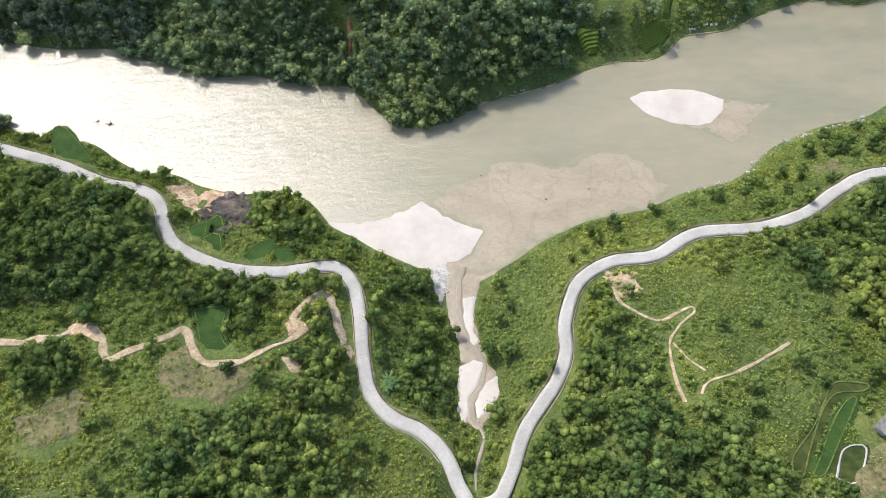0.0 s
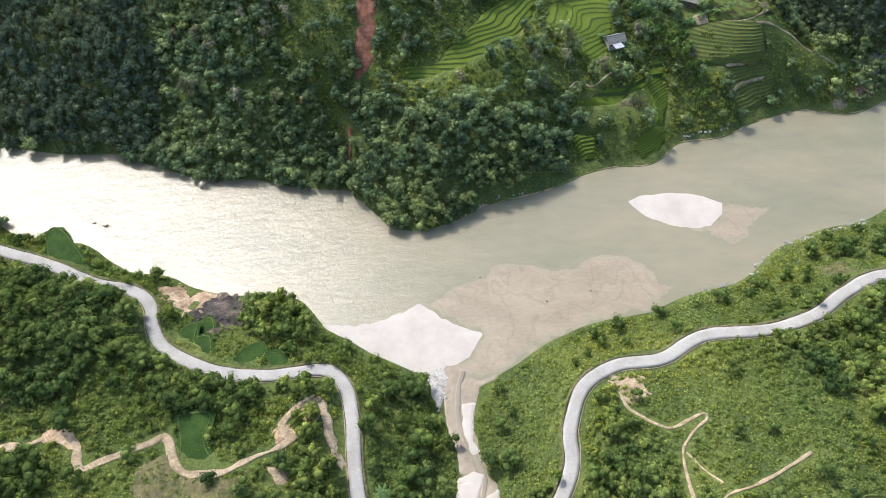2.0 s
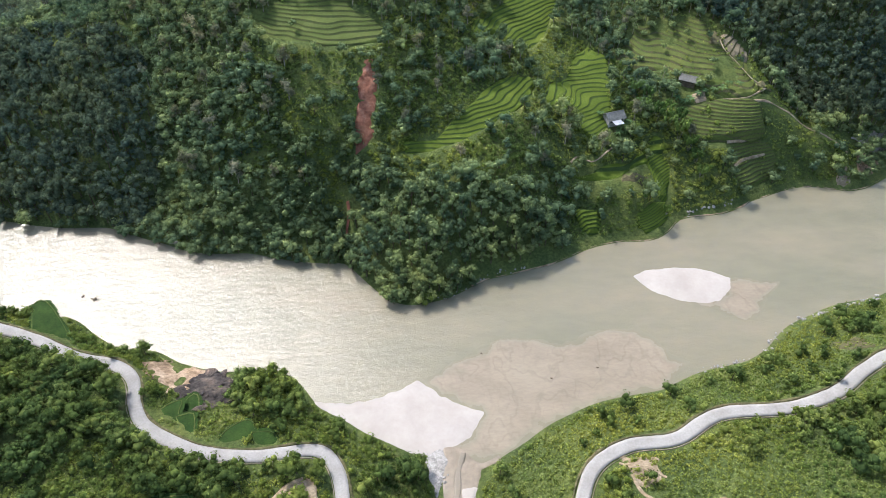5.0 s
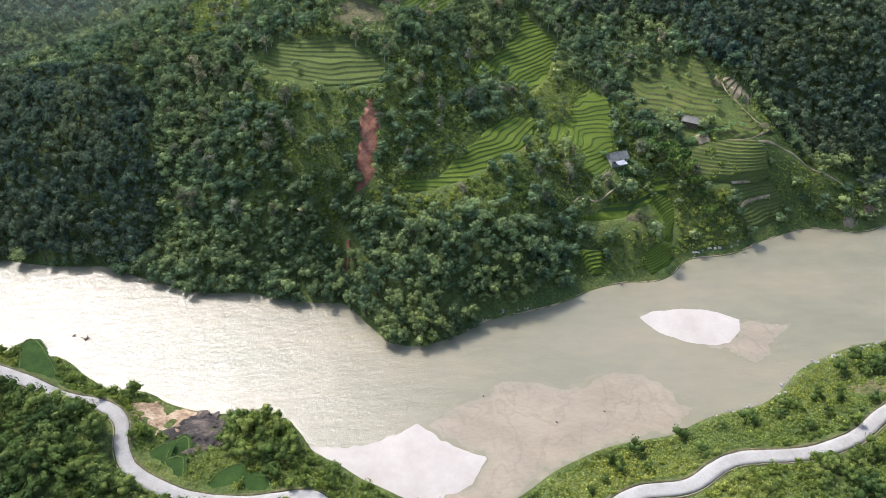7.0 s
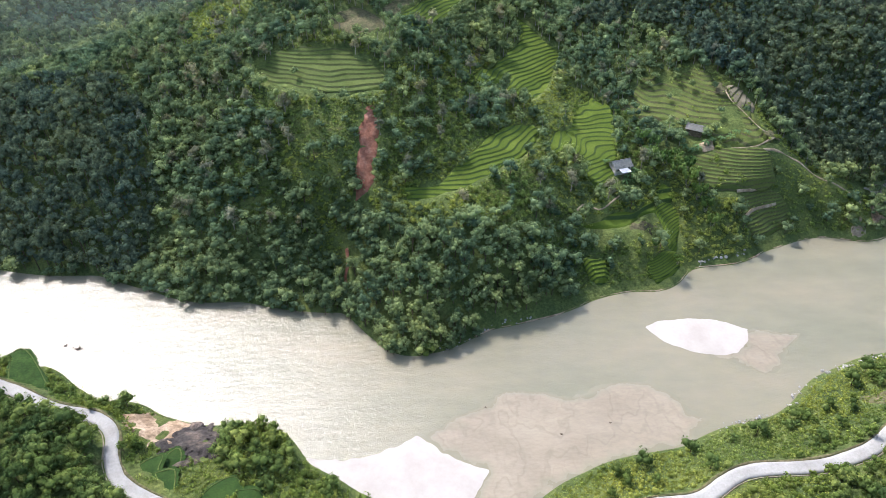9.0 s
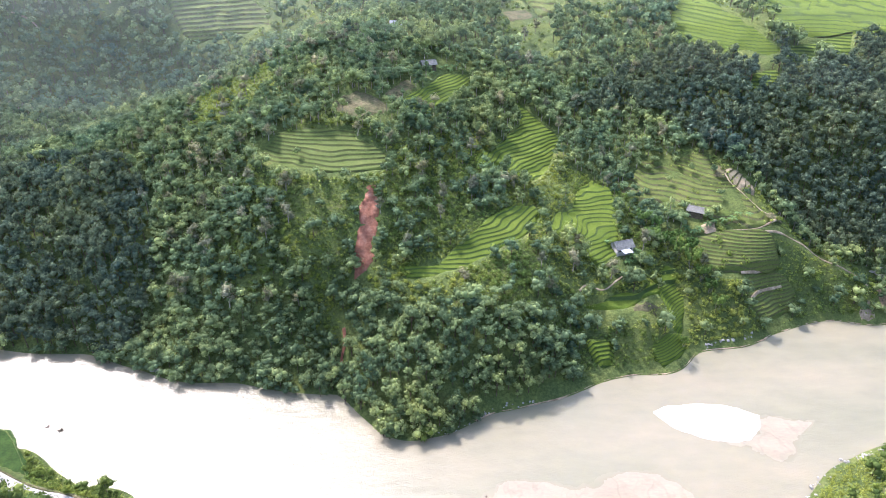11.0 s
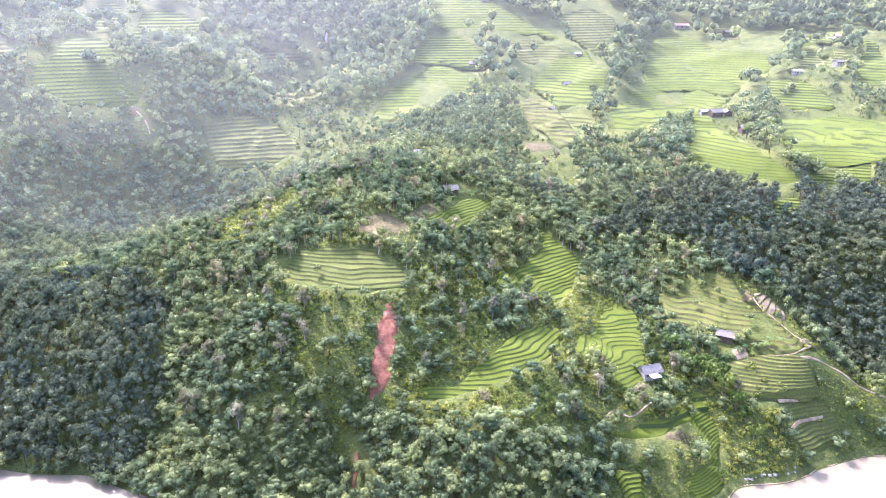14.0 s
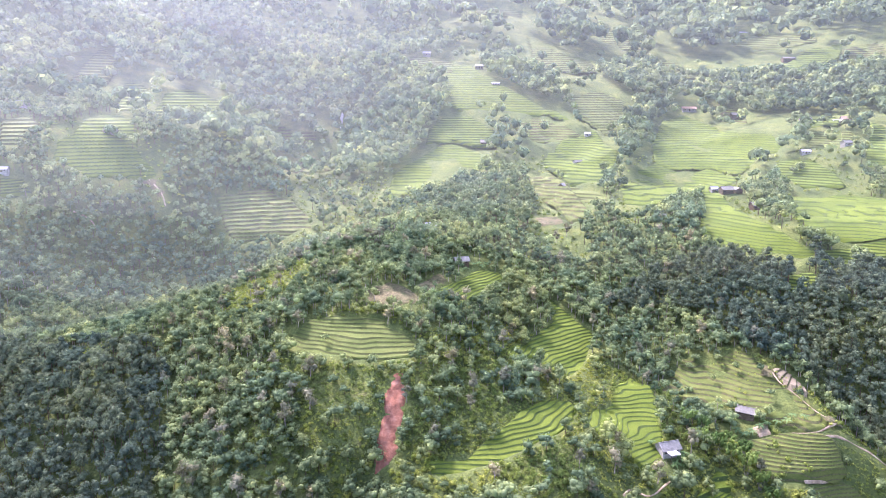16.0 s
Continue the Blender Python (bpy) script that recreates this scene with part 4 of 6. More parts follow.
tagged(patch("earth_patch", [(-124, 96), (-116, 95), (-112, 89), (-118, 90), (-124, 92)], M_CLIFF, 0.4, 0.2, 0.15, None, 1.0, 61), "bare sandy cutting beside the dirt track", "ground", kind="structure")


def widened(poly, by):
    """An outline drawn a little larger about its middle."""
    cx, cy = sum(p[0] for p in poly) / len(poly), sum(p[1] for p in poly) / len(poly)
    return [(a + by * (a - cx) / max(1.0, math.hypot(a - cx, b - cy)), b + by * (b - cy) / max(1.0, math.hypot(a - cx, b - cy))) for a, b in poly]


def paddy(poly, k):
    z = float(np.mean(height(np.array([p[0] for p in poly], float), np.array([p[1] for p in poly], float)))) + 0.1
    ob = patch("paddy", poly, M_PADDY, 0.7, 0.0, 0.05, z, 0.3, 60 + k)
    rim = widened(poly, 0.6)
    ring = strip("earth_bank", [(a, b, z) for a, b in rim + [rim[0]]], 0.35, M_GROUND, 0.05, 0.15, 1.6, False, 70 + k, 2)
    ring.parent = ob
    return tagged(ob, "dark green rice paddy inside a low earth bank", "paddy", "paddies by the road")


for k, poly in enumerate(PADDIES):
    paddy(poly, k)
for k, poly in enumerate(PONDS):
    z = mean_level(poly)
    tagged(patch("pond", poly, M_POND, 0.8, 0.0, 0.0, z, 0.3, 80 + k), "still dark green fish pond on the slope", "pond", kind="structure")
    rim = widened(poly, 0.7)
    tagged(strip("pond_bank", [(a, b, z) for a, b in rim + [rim[0]]], 0.5, (M_GROUND, M_ROAD)[k], 0.2, 0.2, 2.5, False, 90 + k, 2), ("grassy earth bank of the pond", "pale concrete rim of the pond")[k], "bank", kind="structure")


def shore_line(x0, x1, side, level=0.25, step=2.0):
    """Where the land meets the water on one side of the river, as points along x."""
    x = np.arange(x0, x1, step)
    mid = np.interp(x, [q[0] for q in RIVER_MID], [q[1] for q in RIVER_MID])
    u = np.linspace(0, 70, 240)[:, None]
    h = height(np.repeat(x[None], 240, 0), mid[None] + side * u)
    yy = mid + side * u[np.argmax(h > level, 0), 0]
    return [(float(a), float(b), level) for a, b in zip(x, yy)]


tagged(strip("bank_edge", shore_line(6, 226, 1), 0.5, M_CLIFF, 0.05, 0.5, 0.8, False, 95), "eroded tan earth edge of the far bank", "bank", kind="structure")


# ---- rice terraces: each level is a piece of its own ----
def terraces(poly, step, crop, seed):
    mat, label, cat = CROPS[crop]
    p = np.array(poly, float)
    lo, hi = p.min(0) - 3, p.max(0) + 3
    far = p[:, 1].mean() > 430
    cell = float(np.clip(np.sqrt(np.prod(hi - lo) / (6000 if far else 15000)), 0.36, 2.4))
    x, y = np.meshgrid(np.arange(lo[0], hi[0], cell), np.arange(lo[1], hi[1], cell))
    gap = edge_gap(x, y, poly) + (6.0 * hash_noise(x, y, 30, seed) * 0.5 if far else 1.6 * hash_noise(x, y, 9, seed))
    h = base_height(x, y)
    if far:
        w = np.clip((y - 420) / 300, 0, 1)
        h = h + w * (9 * hash_noise(x, y, 120, 4) + 5 * hash_noise(x, y, 55, 5))
    if far:
        h = h + 3.2 * hash_noise(x, y, 46, seed + 5)
    h = h + (2.6 if crop == "mixed" else 1.4) * hash_noise(x, y, 24, seed + 1) + (1.6 if crop == "mixed" else 0.85) * hash_noise(x, y, 9, seed + 2)
    q, edge = h / step, 0.82
    k = np.floor(q)
    fr = q - k
    rise = np.clip((fr - edge) / (1 - edge), 0, 1)
    rise = rise * rise * (3 - 2 * rise)
    z = (k + 0.5 * fr + 0.5 * rise) * step + 0.06 * step * np.exp(-((fr - 0.02) / 0.05) ** 2)
    z = z + (0.9 if crop == "bare" else 0.0) - np.clip(-gap, 0, 3) * 1.1
    keep = np.minimum.reduce([gap[:-1, :-1], gap[1:, 1:], gap[:-1, 1:], gap[1:, :-1]]) > -2.3
    level = k[:-1, :-1][keep].astype(int)
    co, faces = np.stack([x, y, z, q], 2).reshape(-1, 4), grid_faces(*x.shape, keep)
    root = new("rice_terraces" if crop in ("rice", "olive") else "terraced_field")
    root.location = (float(p[:, 0].mean()), float(p[:, 1].mean()), float(np.median(h)))
    tagged(root, label, cat, "terraced fields")
    shift = np.array(root.location, np.float32)
    lab = np.full(keep.shape, -1)
    lev = np.where(keep, k[:-1, :-1], -9999).astype(int)
    ids = 0
    for i, j in zip(*np.nonzero(keep)):          # flood each level's connected treads
        if lab[i, j] >= 0:
            continue
        todo = [(i, j)]
        lab[i, j] = ids
        while todo:
            a, b = todo.pop()
            for c, d in ((a + 1, b), (a - 1, b), (a, b + 1), (a, b - 1)):
                if 0 <= c < lab.shape[0] and 0 <= d < lab.shape[1] and lab[c, d] < 0 and lev[c, d] == lev[a, b]:
                    lab[c, d] = ids
                    todo.append((c, d))
        ids += 1
    label_of = lab[keep]
    for _ in range(40):                        # slivers join the tread that they touch
        size = np.bincount(np.maximum(lab, 0).ravel(), weights=(lab >= 0).ravel(), minlength=ids)
        small = (lab >= 0) & (size[np.maximum(lab, 0)] < 30)
        if not small.any():
            break
        for dy, dx in ((1, 0), (-1, 0), (0, 1), (0, -1)):
            other = np.roll(lab, (dy, dx), (0, 1))
            take = small & (other >= 0) & (size[np.maximum(other, 0)] >= 30)
            lab = np.where(take, other, lab)
            small &= ~take
    label_of = lab[keep]
    for v in np.unique(label_of):
        c, f = compact(co, faces[label_of == v])
        put("terrace_step", make_mesh("terrace_step", c[:, :3] - shift, f, [mat], True, None, c[:, 3]), root)


for k, (poly, step, crop) in enumerate(FIELDS):
    terraces(poly, step, crop, 100 + 3 * k)


# ---- plants ----
ICO_V = np.array([(0, 0, 1)] + [(0.894 * math.cos(a), 0.894 * math.sin(a), 0.447) for a in np.arange(5) * 2 * math.pi / 5]
                 + [(0.894 * math.cos(a), 0.894 * math.sin(a), -0.447) for a in (np.arange(5) + 0.5) * 2 * math.pi / 5] + [(0, 0, -1)])
ICO_F = np.array([(0, 1 + k, 1 + (k + 1) % 5) for k in range(5)] + [(1 + k, 6 + k, 1 + (k + 1) % 5) for k in range(5)]
                 + [(1 + (k + 1) % 5, 6 + k, 6 + (k + 1) % 5) for k in range(5)] + [(11, 6 + (k + 1) % 5, 6 + k) for k in range(5)])
rng = np.random.default_rng(7)


def trunk_piece(h, r, sides=5, lean=0.1):
    """A tapered trunk in three rings, slightly bent."""
    a = np.arange(sides) * 2 * math.pi / sides
    bx, by = rng.normal(0, lean, 2)
    rings = [np.stack([np.cos(a) * r * s + bx * u * u * h, np.sin(a) * r * s + by * u * u * h, np.full(sides, u * h - 0.6 * (u == 0))], 1) for u, s in ((0, 1.25), (0.5, 0.8), (1, 0.35))]
    v = np.vstack(rings)
    f = []
    for k in range(2):
        for i in range(sides):
            j = (i + 1) % sides
            f += [(k * sides + i, k * sides + j, (k + 1) * sides + j), (k * sides + i, (k + 1) * sides + j, (k + 1) * sides + i)]
    return v, np.array(f)


def limb_piece(a, b, r):
    """One limb from a to b, three-sided and tapering."""
    a, b = np.array(a, float), np.array(b, float)
    d = (b - a) / np.linalg.norm(b - a)
    u = np.cross(d, (0.3, 0.2, 1.0)) if abs(d[2]) < 0.95 else np.cross(d, (1, 0, 0))
    u /= np.linalg.norm(u)
    w = np.cross(d, u)
    ang = np.arange(3) * 2 * math.pi / 3
    ring = np.cos(ang)[:, None] * u + np.sin(ang)[:, None] * w
    v = np.vstack([a + ring * r, b + ring * r * 0.35])
    f = []
    for i in range(3):
        j = (i + 1) % 3
        f += [(i, j, 3 + j), (i, 3 + j, 3 + i)]
    return v, np.array(f)


def leaf_piece(centres, radii, count, size, droop=0.0):
    """Loose leaf sprays over the clumps."""
    k = rng.integers(0, len(centres), count)
    d = rng.normal(size=(count, 3))
    d[:, 2] = np.abs(d[:, 2]) * 0.9 - 0.15
    d /= np.linalg.norm(d, axis=1)[:, None]
    at = centres[k] + d * radii[k] * rng.uniform(0.78, 1.2, (count, 1))
    u = rng.normal(size=(count, 3))
    u -= (u * d).sum(1)[:, None] * d * 0.7
    u /= np.linalg.norm(u, axis=1)[:, None]
    w = np.cross(d, u)
    s = size * rng.uniform(0.6, 1.3, (count, 1))
    v = np.stack([at + u * s, at - u * s * 0.55 + w * s * 0.75, at - u * s * 0.55 - w * s * 0.75], 1)
    v[:, 0, 2] -= droop * s[:, 0]
    return v.reshape(-1, 3), np.arange(count * 3).reshape(-1, 3)


def join(pieces):
    """Pieces of (verts, faces, material, smooth) as one."""
    v, f, m, s, n = [], [], [], [], 0
    for pv, pf, mi, sm in pieces:
        v.append(pv)
        f.append(pf + n)
        m.append(np.full(len(pf), mi))
        s.append(np.full(len(pf), sm))
        n += len(pv)
    return np.vstack(v), np.vstack(f), np.concatenate(m), np.concatenate(s)


def crown_pieces(width, low, high, lumps, leaves, size, shape="round", flatten=0.8, core=0.72):
    """A crown of clumps between two heights, with gaps and loose leaves."""
    c, r = [], []
    mid, half = (low + high) / 2, (high - low) / 2
    for i in range(lumps):
        a, u = i * 2.4 + rng.uniform(-0.5, 0.5), rng.uniform(-0.75, 0.95) if i else 0.55
        wide = math.sqrt(max(0.05, 1 - u * u)) if shape == "round" else (0.55 + 0.45 * (0.3 - u) if shape == "spire" else 1 - 0.35 * abs(u))
        d = wide * width * 0.5 * (0.62 if i else 0.1) * rng.uniform(0.75, 1.15)
        c.append((d * math.cos(a), d * math.sin(a), mid + u * half * 0.72))
        r.append(width * rng.uniform(0.15, 0.28) * (1.25 if lumps < 7 else 1.0))
    c, r = np.array(c), np.array(r)[:, None]
    out = []
    for centre, rad in zip(c, r):
        v = ICO_V * rng.uniform(0.7, 1.2, (12, 1)) * rad * core * np.array([1, 1, flatten])
        t = rng.uniform(0, 6.28)
        v = np.stack([v[:, 0] * math.cos(t) - v[:, 1] * math.sin(t), v[:, 0] * math.sin(t) + v[:, 1] * math.cos(t), v[:, 2]], 1)
        out.append((v + centre, ICO_F, 0, True))
    if leaves:
        out.append((*leaf_piece(c, r, leaves, size), 0, False))
    return out, c


def broadleaf(width, tall, lumps, leaves, size, shape="round", limbs=True):
    crown, c = crown_pieces(width, tall * 0.18, tall, lumps, leaves, size, shape)
    if not limbs:
        return crown, [(*limb_piece((0, 0, -0.5), (0, 0, tall * 0.6), 0.03 * tall), 1, True)]
    wood = [(*trunk_piece(tall * 0.6, 0.035 * tall * 0.6), 1, True)]
    if limbs:
        wood += [(*limb_piece((0, 0, tall * rng.uniform(0.3, 0.45)), q, 0.012 * tall), 1, True) for q in c[1:5]]
    return crown, wood


def bamboo(width, tall, stems=9, leaves=150):
    """Arching canes with drooping sprays."""
    crown, wood, c, r = [], [], [], []
    for i in range(stems):
        a = i * 2.4
        lean = rng.uniform(0.25, 0.6) * width
        base = np.array((0.4 * math.cos(a), 0.4 * math.sin(a), 0.0))
        top = np.array((lean * math.cos(a), lean * math.sin(a), tall * rng.uniform(0.75, 1.0)))
        mid = (base + top) / 2 + np.array((0, 0, 0.12 * tall))
        wood += [(*limb_piece(base, mid, 0.06), 1, True), (*limb_piece(mid, top, 0.05), 1, True)]
        for q, rad in ((mid * 0.4 + top * 0.6, 0.2), (top * 1.02, 0.17)):
            c.append(q)
            r.append(rad * width)
    c, r = np.array(c), np.array(r)[:, None]
    for q, rad in zip(c, r):
        crown.append((ICO_V * rng.uniform(0.5, 1.1, (12, 1)) * rad * np.array([0.8, 0.8, 1.2]) + q, ICO_F, 0, True))
    crown.append((*leaf_piece(c, r * 1.15, leaves, 0.5, 0.8), 0, False))
    return crown, wood


def banana(tall):
    """A stem with long arching blades, each folded along its rib."""
    wood = [(*trunk_piece(tall * 0.5, 0.14), 1, True)]
    crown = []
    for i in range(9):
        a, up = i * 2.4, rng.uniform(0.5, 1.1)
        d, s = np.array((math.cos(a), math.sin(a), 0)), np.array((-math.sin(a), math.cos(a), 0))
        rib = [np.array((0, 0, tall * 0.5)) + d * l * u + np.array((0, 0, l * (up * u - 0.95 * u * u))) for l in (tall * 0.62,) for u in (0.0, 0.35, 0.7, 1.0)]
        v = [q + s * e * w - np.array((0, 0, abs(e) * 0.12)) for q, w in zip(rib, (0.06, 0.38, 0.34, 0.03)) for e in (-1, 0, 1)]
        f = []
        for k in range(3):
            for e in (0, 1):
                p = k * 3 + e
                f += [(p, p + 1, p + 4), (p, p + 4, p + 3)]
        crown.append((np.array(v), np.array(f), 0, False))
    return crown, wood


def scatter(name, templates, x, y, z, size, tint, mats, label, category):
    """One joined stand of plants that nobody could count."""
    which, turn = rng.integers(0, len(templates), len(x)), rng.uniform(0, 2 * math.pi, len(x))
    V, F, MI, SM, TI, n = [], [], [], [], [], 0
    for k, (v, f, m, s) in enumerate(templates):
        i = np.where(which == k)[0]
        if not len(i):
            continue
        c, sn = np.cos(turn[i])[:, None], np.sin(turn[i])[:, None]
        sz, tall = size[i][:, None], (size[i] * rng.uniform(0.88, 1.18, len(i)))[:, None]
        vx = (v[None, :, 0] * c - v[None, :, 1] * sn) * sz + x[i][:, None]
        vy = (v[None, :, 0] * sn + v[None, :, 1] * c) * sz + y[i][:, None]
        vz = v[None, :, 2] * tall + z[i][:, None]
        V.append(np.stack([vx, vy, vz], 2).reshape(-1, 3))
        F.append((f[None] + (np.arange(len(i)) * len(v))[:, None, None] + n).reshape(-1, 3))
        MI.append(np.tile(m, len(i)))
        SM.append(np.tile(s, len(i)))
        TI.append(np.repeat(tint[i], len(v)))
        n += len(i) * len(v)
    if not n:
        return None
    me = make_mesh(name, np.vstack(V), np.vstack(F), mats, np.concatenate(SM), np.concatenate(MI), np.concatenate(TI))
    return tagged(put(name, me), label, category, kind="stuff")


def jitter_grid(x0, x1, y0, y1, step, loose=0.42):
    x, y = np.meshgrid(np.arange(x0, x1, step), np.arange(y0, y1, step))
    x = x + np.where((np.arange(x.shape[0]) % 2)[:, None] > 0, step / 2, 0)
    x, y = x.ravel(), y.ravel()
    return x + rng.uniform(-loose, loose, len(x)) * step, y + rng.uniform(-loose, loose, len(x)) * step


# Stretches of the plan by what grows there.
DARK_WOOD = [(-240, 185), (-176, 169), (-150, 165), (-117, 153), (-107, 136), (-104, 126), (-119, 121), (-126, 109), (-142, 104), (-175, 100), (-240, 120)]
KNOLL_WOODS = [[(49, 94.2), (58.1, 95), (60.1, 84.2), (68.4, 66.9), (69.5, 56), (85.2, 55.2), (96.8, 40.1), (96, 20), (15, 20), (22.8, 39.6), (27.4, 53.7), (40.2, 75.9), (46.4, 84.9)],
               [(-109.5, 123), (-95.9, 128), (-76.1, 118), (-51, 117), (-38.2, 118), (-37.5, 110.7), (-61.4, 110.2), (-67.5, 100.2), (-75, 104), (-88.5, 103), (-103.3, 113.5)],
               [(-48, 100.2), (-40.6, 102.9), (-33, 83.3), (-30, 73.5), (-40.5, 63.5), (-55.3, 73.6), (-54.3, 84), (-45.8, 87)], [(-78.4, 61.2), (-68.4, 67), (-54, 65.8), (-40.2, 59.9), (-28, 39.3), (-20, 20), (-90, 20), (-84.3, 37.7), (-82.9, 52.4)],
               [(-142.4, 85), (-132, 86.8), (-122.3, 85.9), (-114.7, 77.1), (-120.9, 70.8), (-134.3, 69)], [(-77.6, 152.9), (-70.4, 163), (-58, 158), (-46.5, 152.3), (-45, 140), (-52, 136), (-64, 137), (-73.8, 142)],
               [(115.4, 128), (137.6, 136), (166.8, 149), (190, 150), (190, 100), (138.6, 83), (129.6, 91.3), (131.7, 105.3), (119.4, 113), (111.5, 116.7)], [(-24, 122), (-12, 126), (-5, 120), (-6, 112), (-18, 114)], [(-18, 88), (-8, 94), (0, 82), (2, 70), (-6, 68), (-16, 76)],
               [(-170, 195), (-150, 190), (-138, 178), (-128, 172), (-138, 178), (-152, 190)], [(150, 175), (200, 190), (200, 180), (165, 172)], [(-200, 80), (-160, 84), (-150, 60), (-200, 50)]]
GRASS_SLOPES = [[(18.5, 122.8), (38.4, 131.6), (61.8, 144.5), (87.8, 152.4), (101.5, 162.8), (160, 190), (185, 195), (185, 170), (149, 156), (115, 141), (98.2, 135.7), (75.3, 126), (56.4, 121), (45.1, 110.6), (39.7, 91.8), (33.5, 82.6), (22, 76.6), (14.9, 88), (13.6, 106.1)],
                [(-108, 73), (-95, 77.1), (-85, 67), (-80.8, 57.5), (-92.5, 50.7), (-97.4, 40.7), (-116.7, 40.9), (-126.3, 50.6), (-109.3, 57.6)], [(62, 112), (78, 116), (100, 112), (112, 96), (112, 78), (96, 74), (80, 70), (68, 88)], [(-24, 64), (-6, 56), (2, 42), (4, 25), (-20, 25), (-30, 45)]]
DARK_BRUSH = [[(-28.1, 117), (-18.2, 125), (-8, 118), (-5, 105.6), (2, 88.3), (4, 67.2), (-4.9, 65.6), (-18.2, 73.4), (-25.2, 85.2), (-29, 102.2)], [(-74, 103), (-66, 104), (-54, 98), (-56, 90), (-66, 86)]]
BRUSH = [[(-223, 339), (-197, 338), (-172, 337), (-155, 337), (-151, 331), (-170, 329), (-199, 330)], [(-139, 352), (-128, 389), (-118, 430), (-100, 430), (-92, 375), (-109, 354), (-124, 343)], [(-27, 298), (-1, 305), (15, 300), (20, 289), (10, 282), (-10, 268), (-22, 267), (-28, 280)], [(-78, 293), (-61, 300), (-39, 293), (-38, 275), (-42, 263), (-56, 262), (-66, 266), (-73, 279)], [(-61, 263), (-47, 267), (-43, 252), (-44, 238), (-54, 245)],
         [(-17, 257), (2, 257), (17, 263), (27, 269), (33, 258), (14, 243), (-7, 243), (-17, 247)], [(-150, 420), (-120, 470), (-90, 480), (-100, 420), (-130, 370), (-150, 380)],
         [(58, 226), (60, 256), (90, 268), (92, 300), (118, 303), (116, 340), (128, 355), (146, 342), (160, 326), (164, 312), (175, 304), (194, 298), (210, 292), (205, 272), (150, 262), (112, 246)], [(-95, 310), (-26, 304), (-24, 296), (-95, 300)],
         [(0, 258), (14, 260), (24, 274), (44, 296), (50, 300), (72, 274), (60, 262), (30, 258)], [(46, 330), (60, 352), (78, 350), (70, 335), (52, 310)]]
# Outlined where the wooded slopes look dark from the camera.
SHADED_FOREST = [[(-330, 370), (-244, 350), (-163, 333), (-147, 315), (-141, 294), (-130, 272), (-134, 249), (-135, 240), (-165, 246), (-330, 255)], [(70, 390), (95, 389), (122, 384), (136, 352), (150, 342), (166, 332), (176, 318), (192, 304), (208, 302), (330, 320), (330, 440), (234, 428), (140, 434), (104, 422)]]
PALE_WOOD = [(-132, 299), (-126, 317), (-101, 318), (-67, 309), (-64, 286), (-91, 278), (-119, 282)]
# woods on the upper slopes, and the ravine
FAR_WOODS = [[(-29, 609), (0, 648), (34, 612), (40, 537), (31, 463), (-16, 427), (-46, 394), (-73, 435), (-66, 547)], [(93, 488), (110, 592), (141, 665), (181, 780), (213, 866), (239, 905), (208, 909), (154, 783), (129, 672), (103, 607), (84, 493)],
             [(212, 585), (266, 645), (256, 600), (196, 458), (188, 475)], [(254, 709), (272, 716), (258, 661), (243, 663)], [(285, 708), (301, 697), (283, 651), (271, 657)], [(161, 564), (179, 573), (153, 478), (134, 451), (112, 460), (106, 485), (127, 511)],
             [(334, 648), (359, 652), (343, 591), (313, 582)], [(312, 737), (333, 750), (311, 684), (301, 697)], [(371, 748), (378, 724), (335, 635), (330, 661)], [(237, 914), (301, 968), (359, 989), (530, 987), (700, 950), (600, 800), (450, 752), (409, 828), (351, 836), (304, 827), (283, 904)],
             [(-5, 1021), (33, 988), (87, 901), (94, 827), (74, 811), (30, 848), (-4, 929)], [(85, 1217), (190, 1228), (182, 1108), (120, 1086), (82, 1154)], [(193, 1251), (241, 1151), (292, 1112), (266, 1067), (206, 1098)], [(144, 1012), (246, 1090), (259, 977), (237, 914), (178, 900)],
             [(25, 756), (53, 773), (104, 744), (96, 728), (55, 715), (30, 715)], [(310, 1408), (483, 1490), (417, 1247), (330, 1099), (285, 1154)], [(477, 1437), (719, 1366), (596, 1122), (532, 1138), (529, 1210)], [(-242, 1041), (-134, 1094), (-67, 896), (-76, 718), (-120, 703), (-164, 774), (-192, 864)]]


def within(x, y, polys):
    hit = np.zeros(np.shape(x), bool)
    for poly in polys:
        hit |= inside(x, y, poly)
    return hit


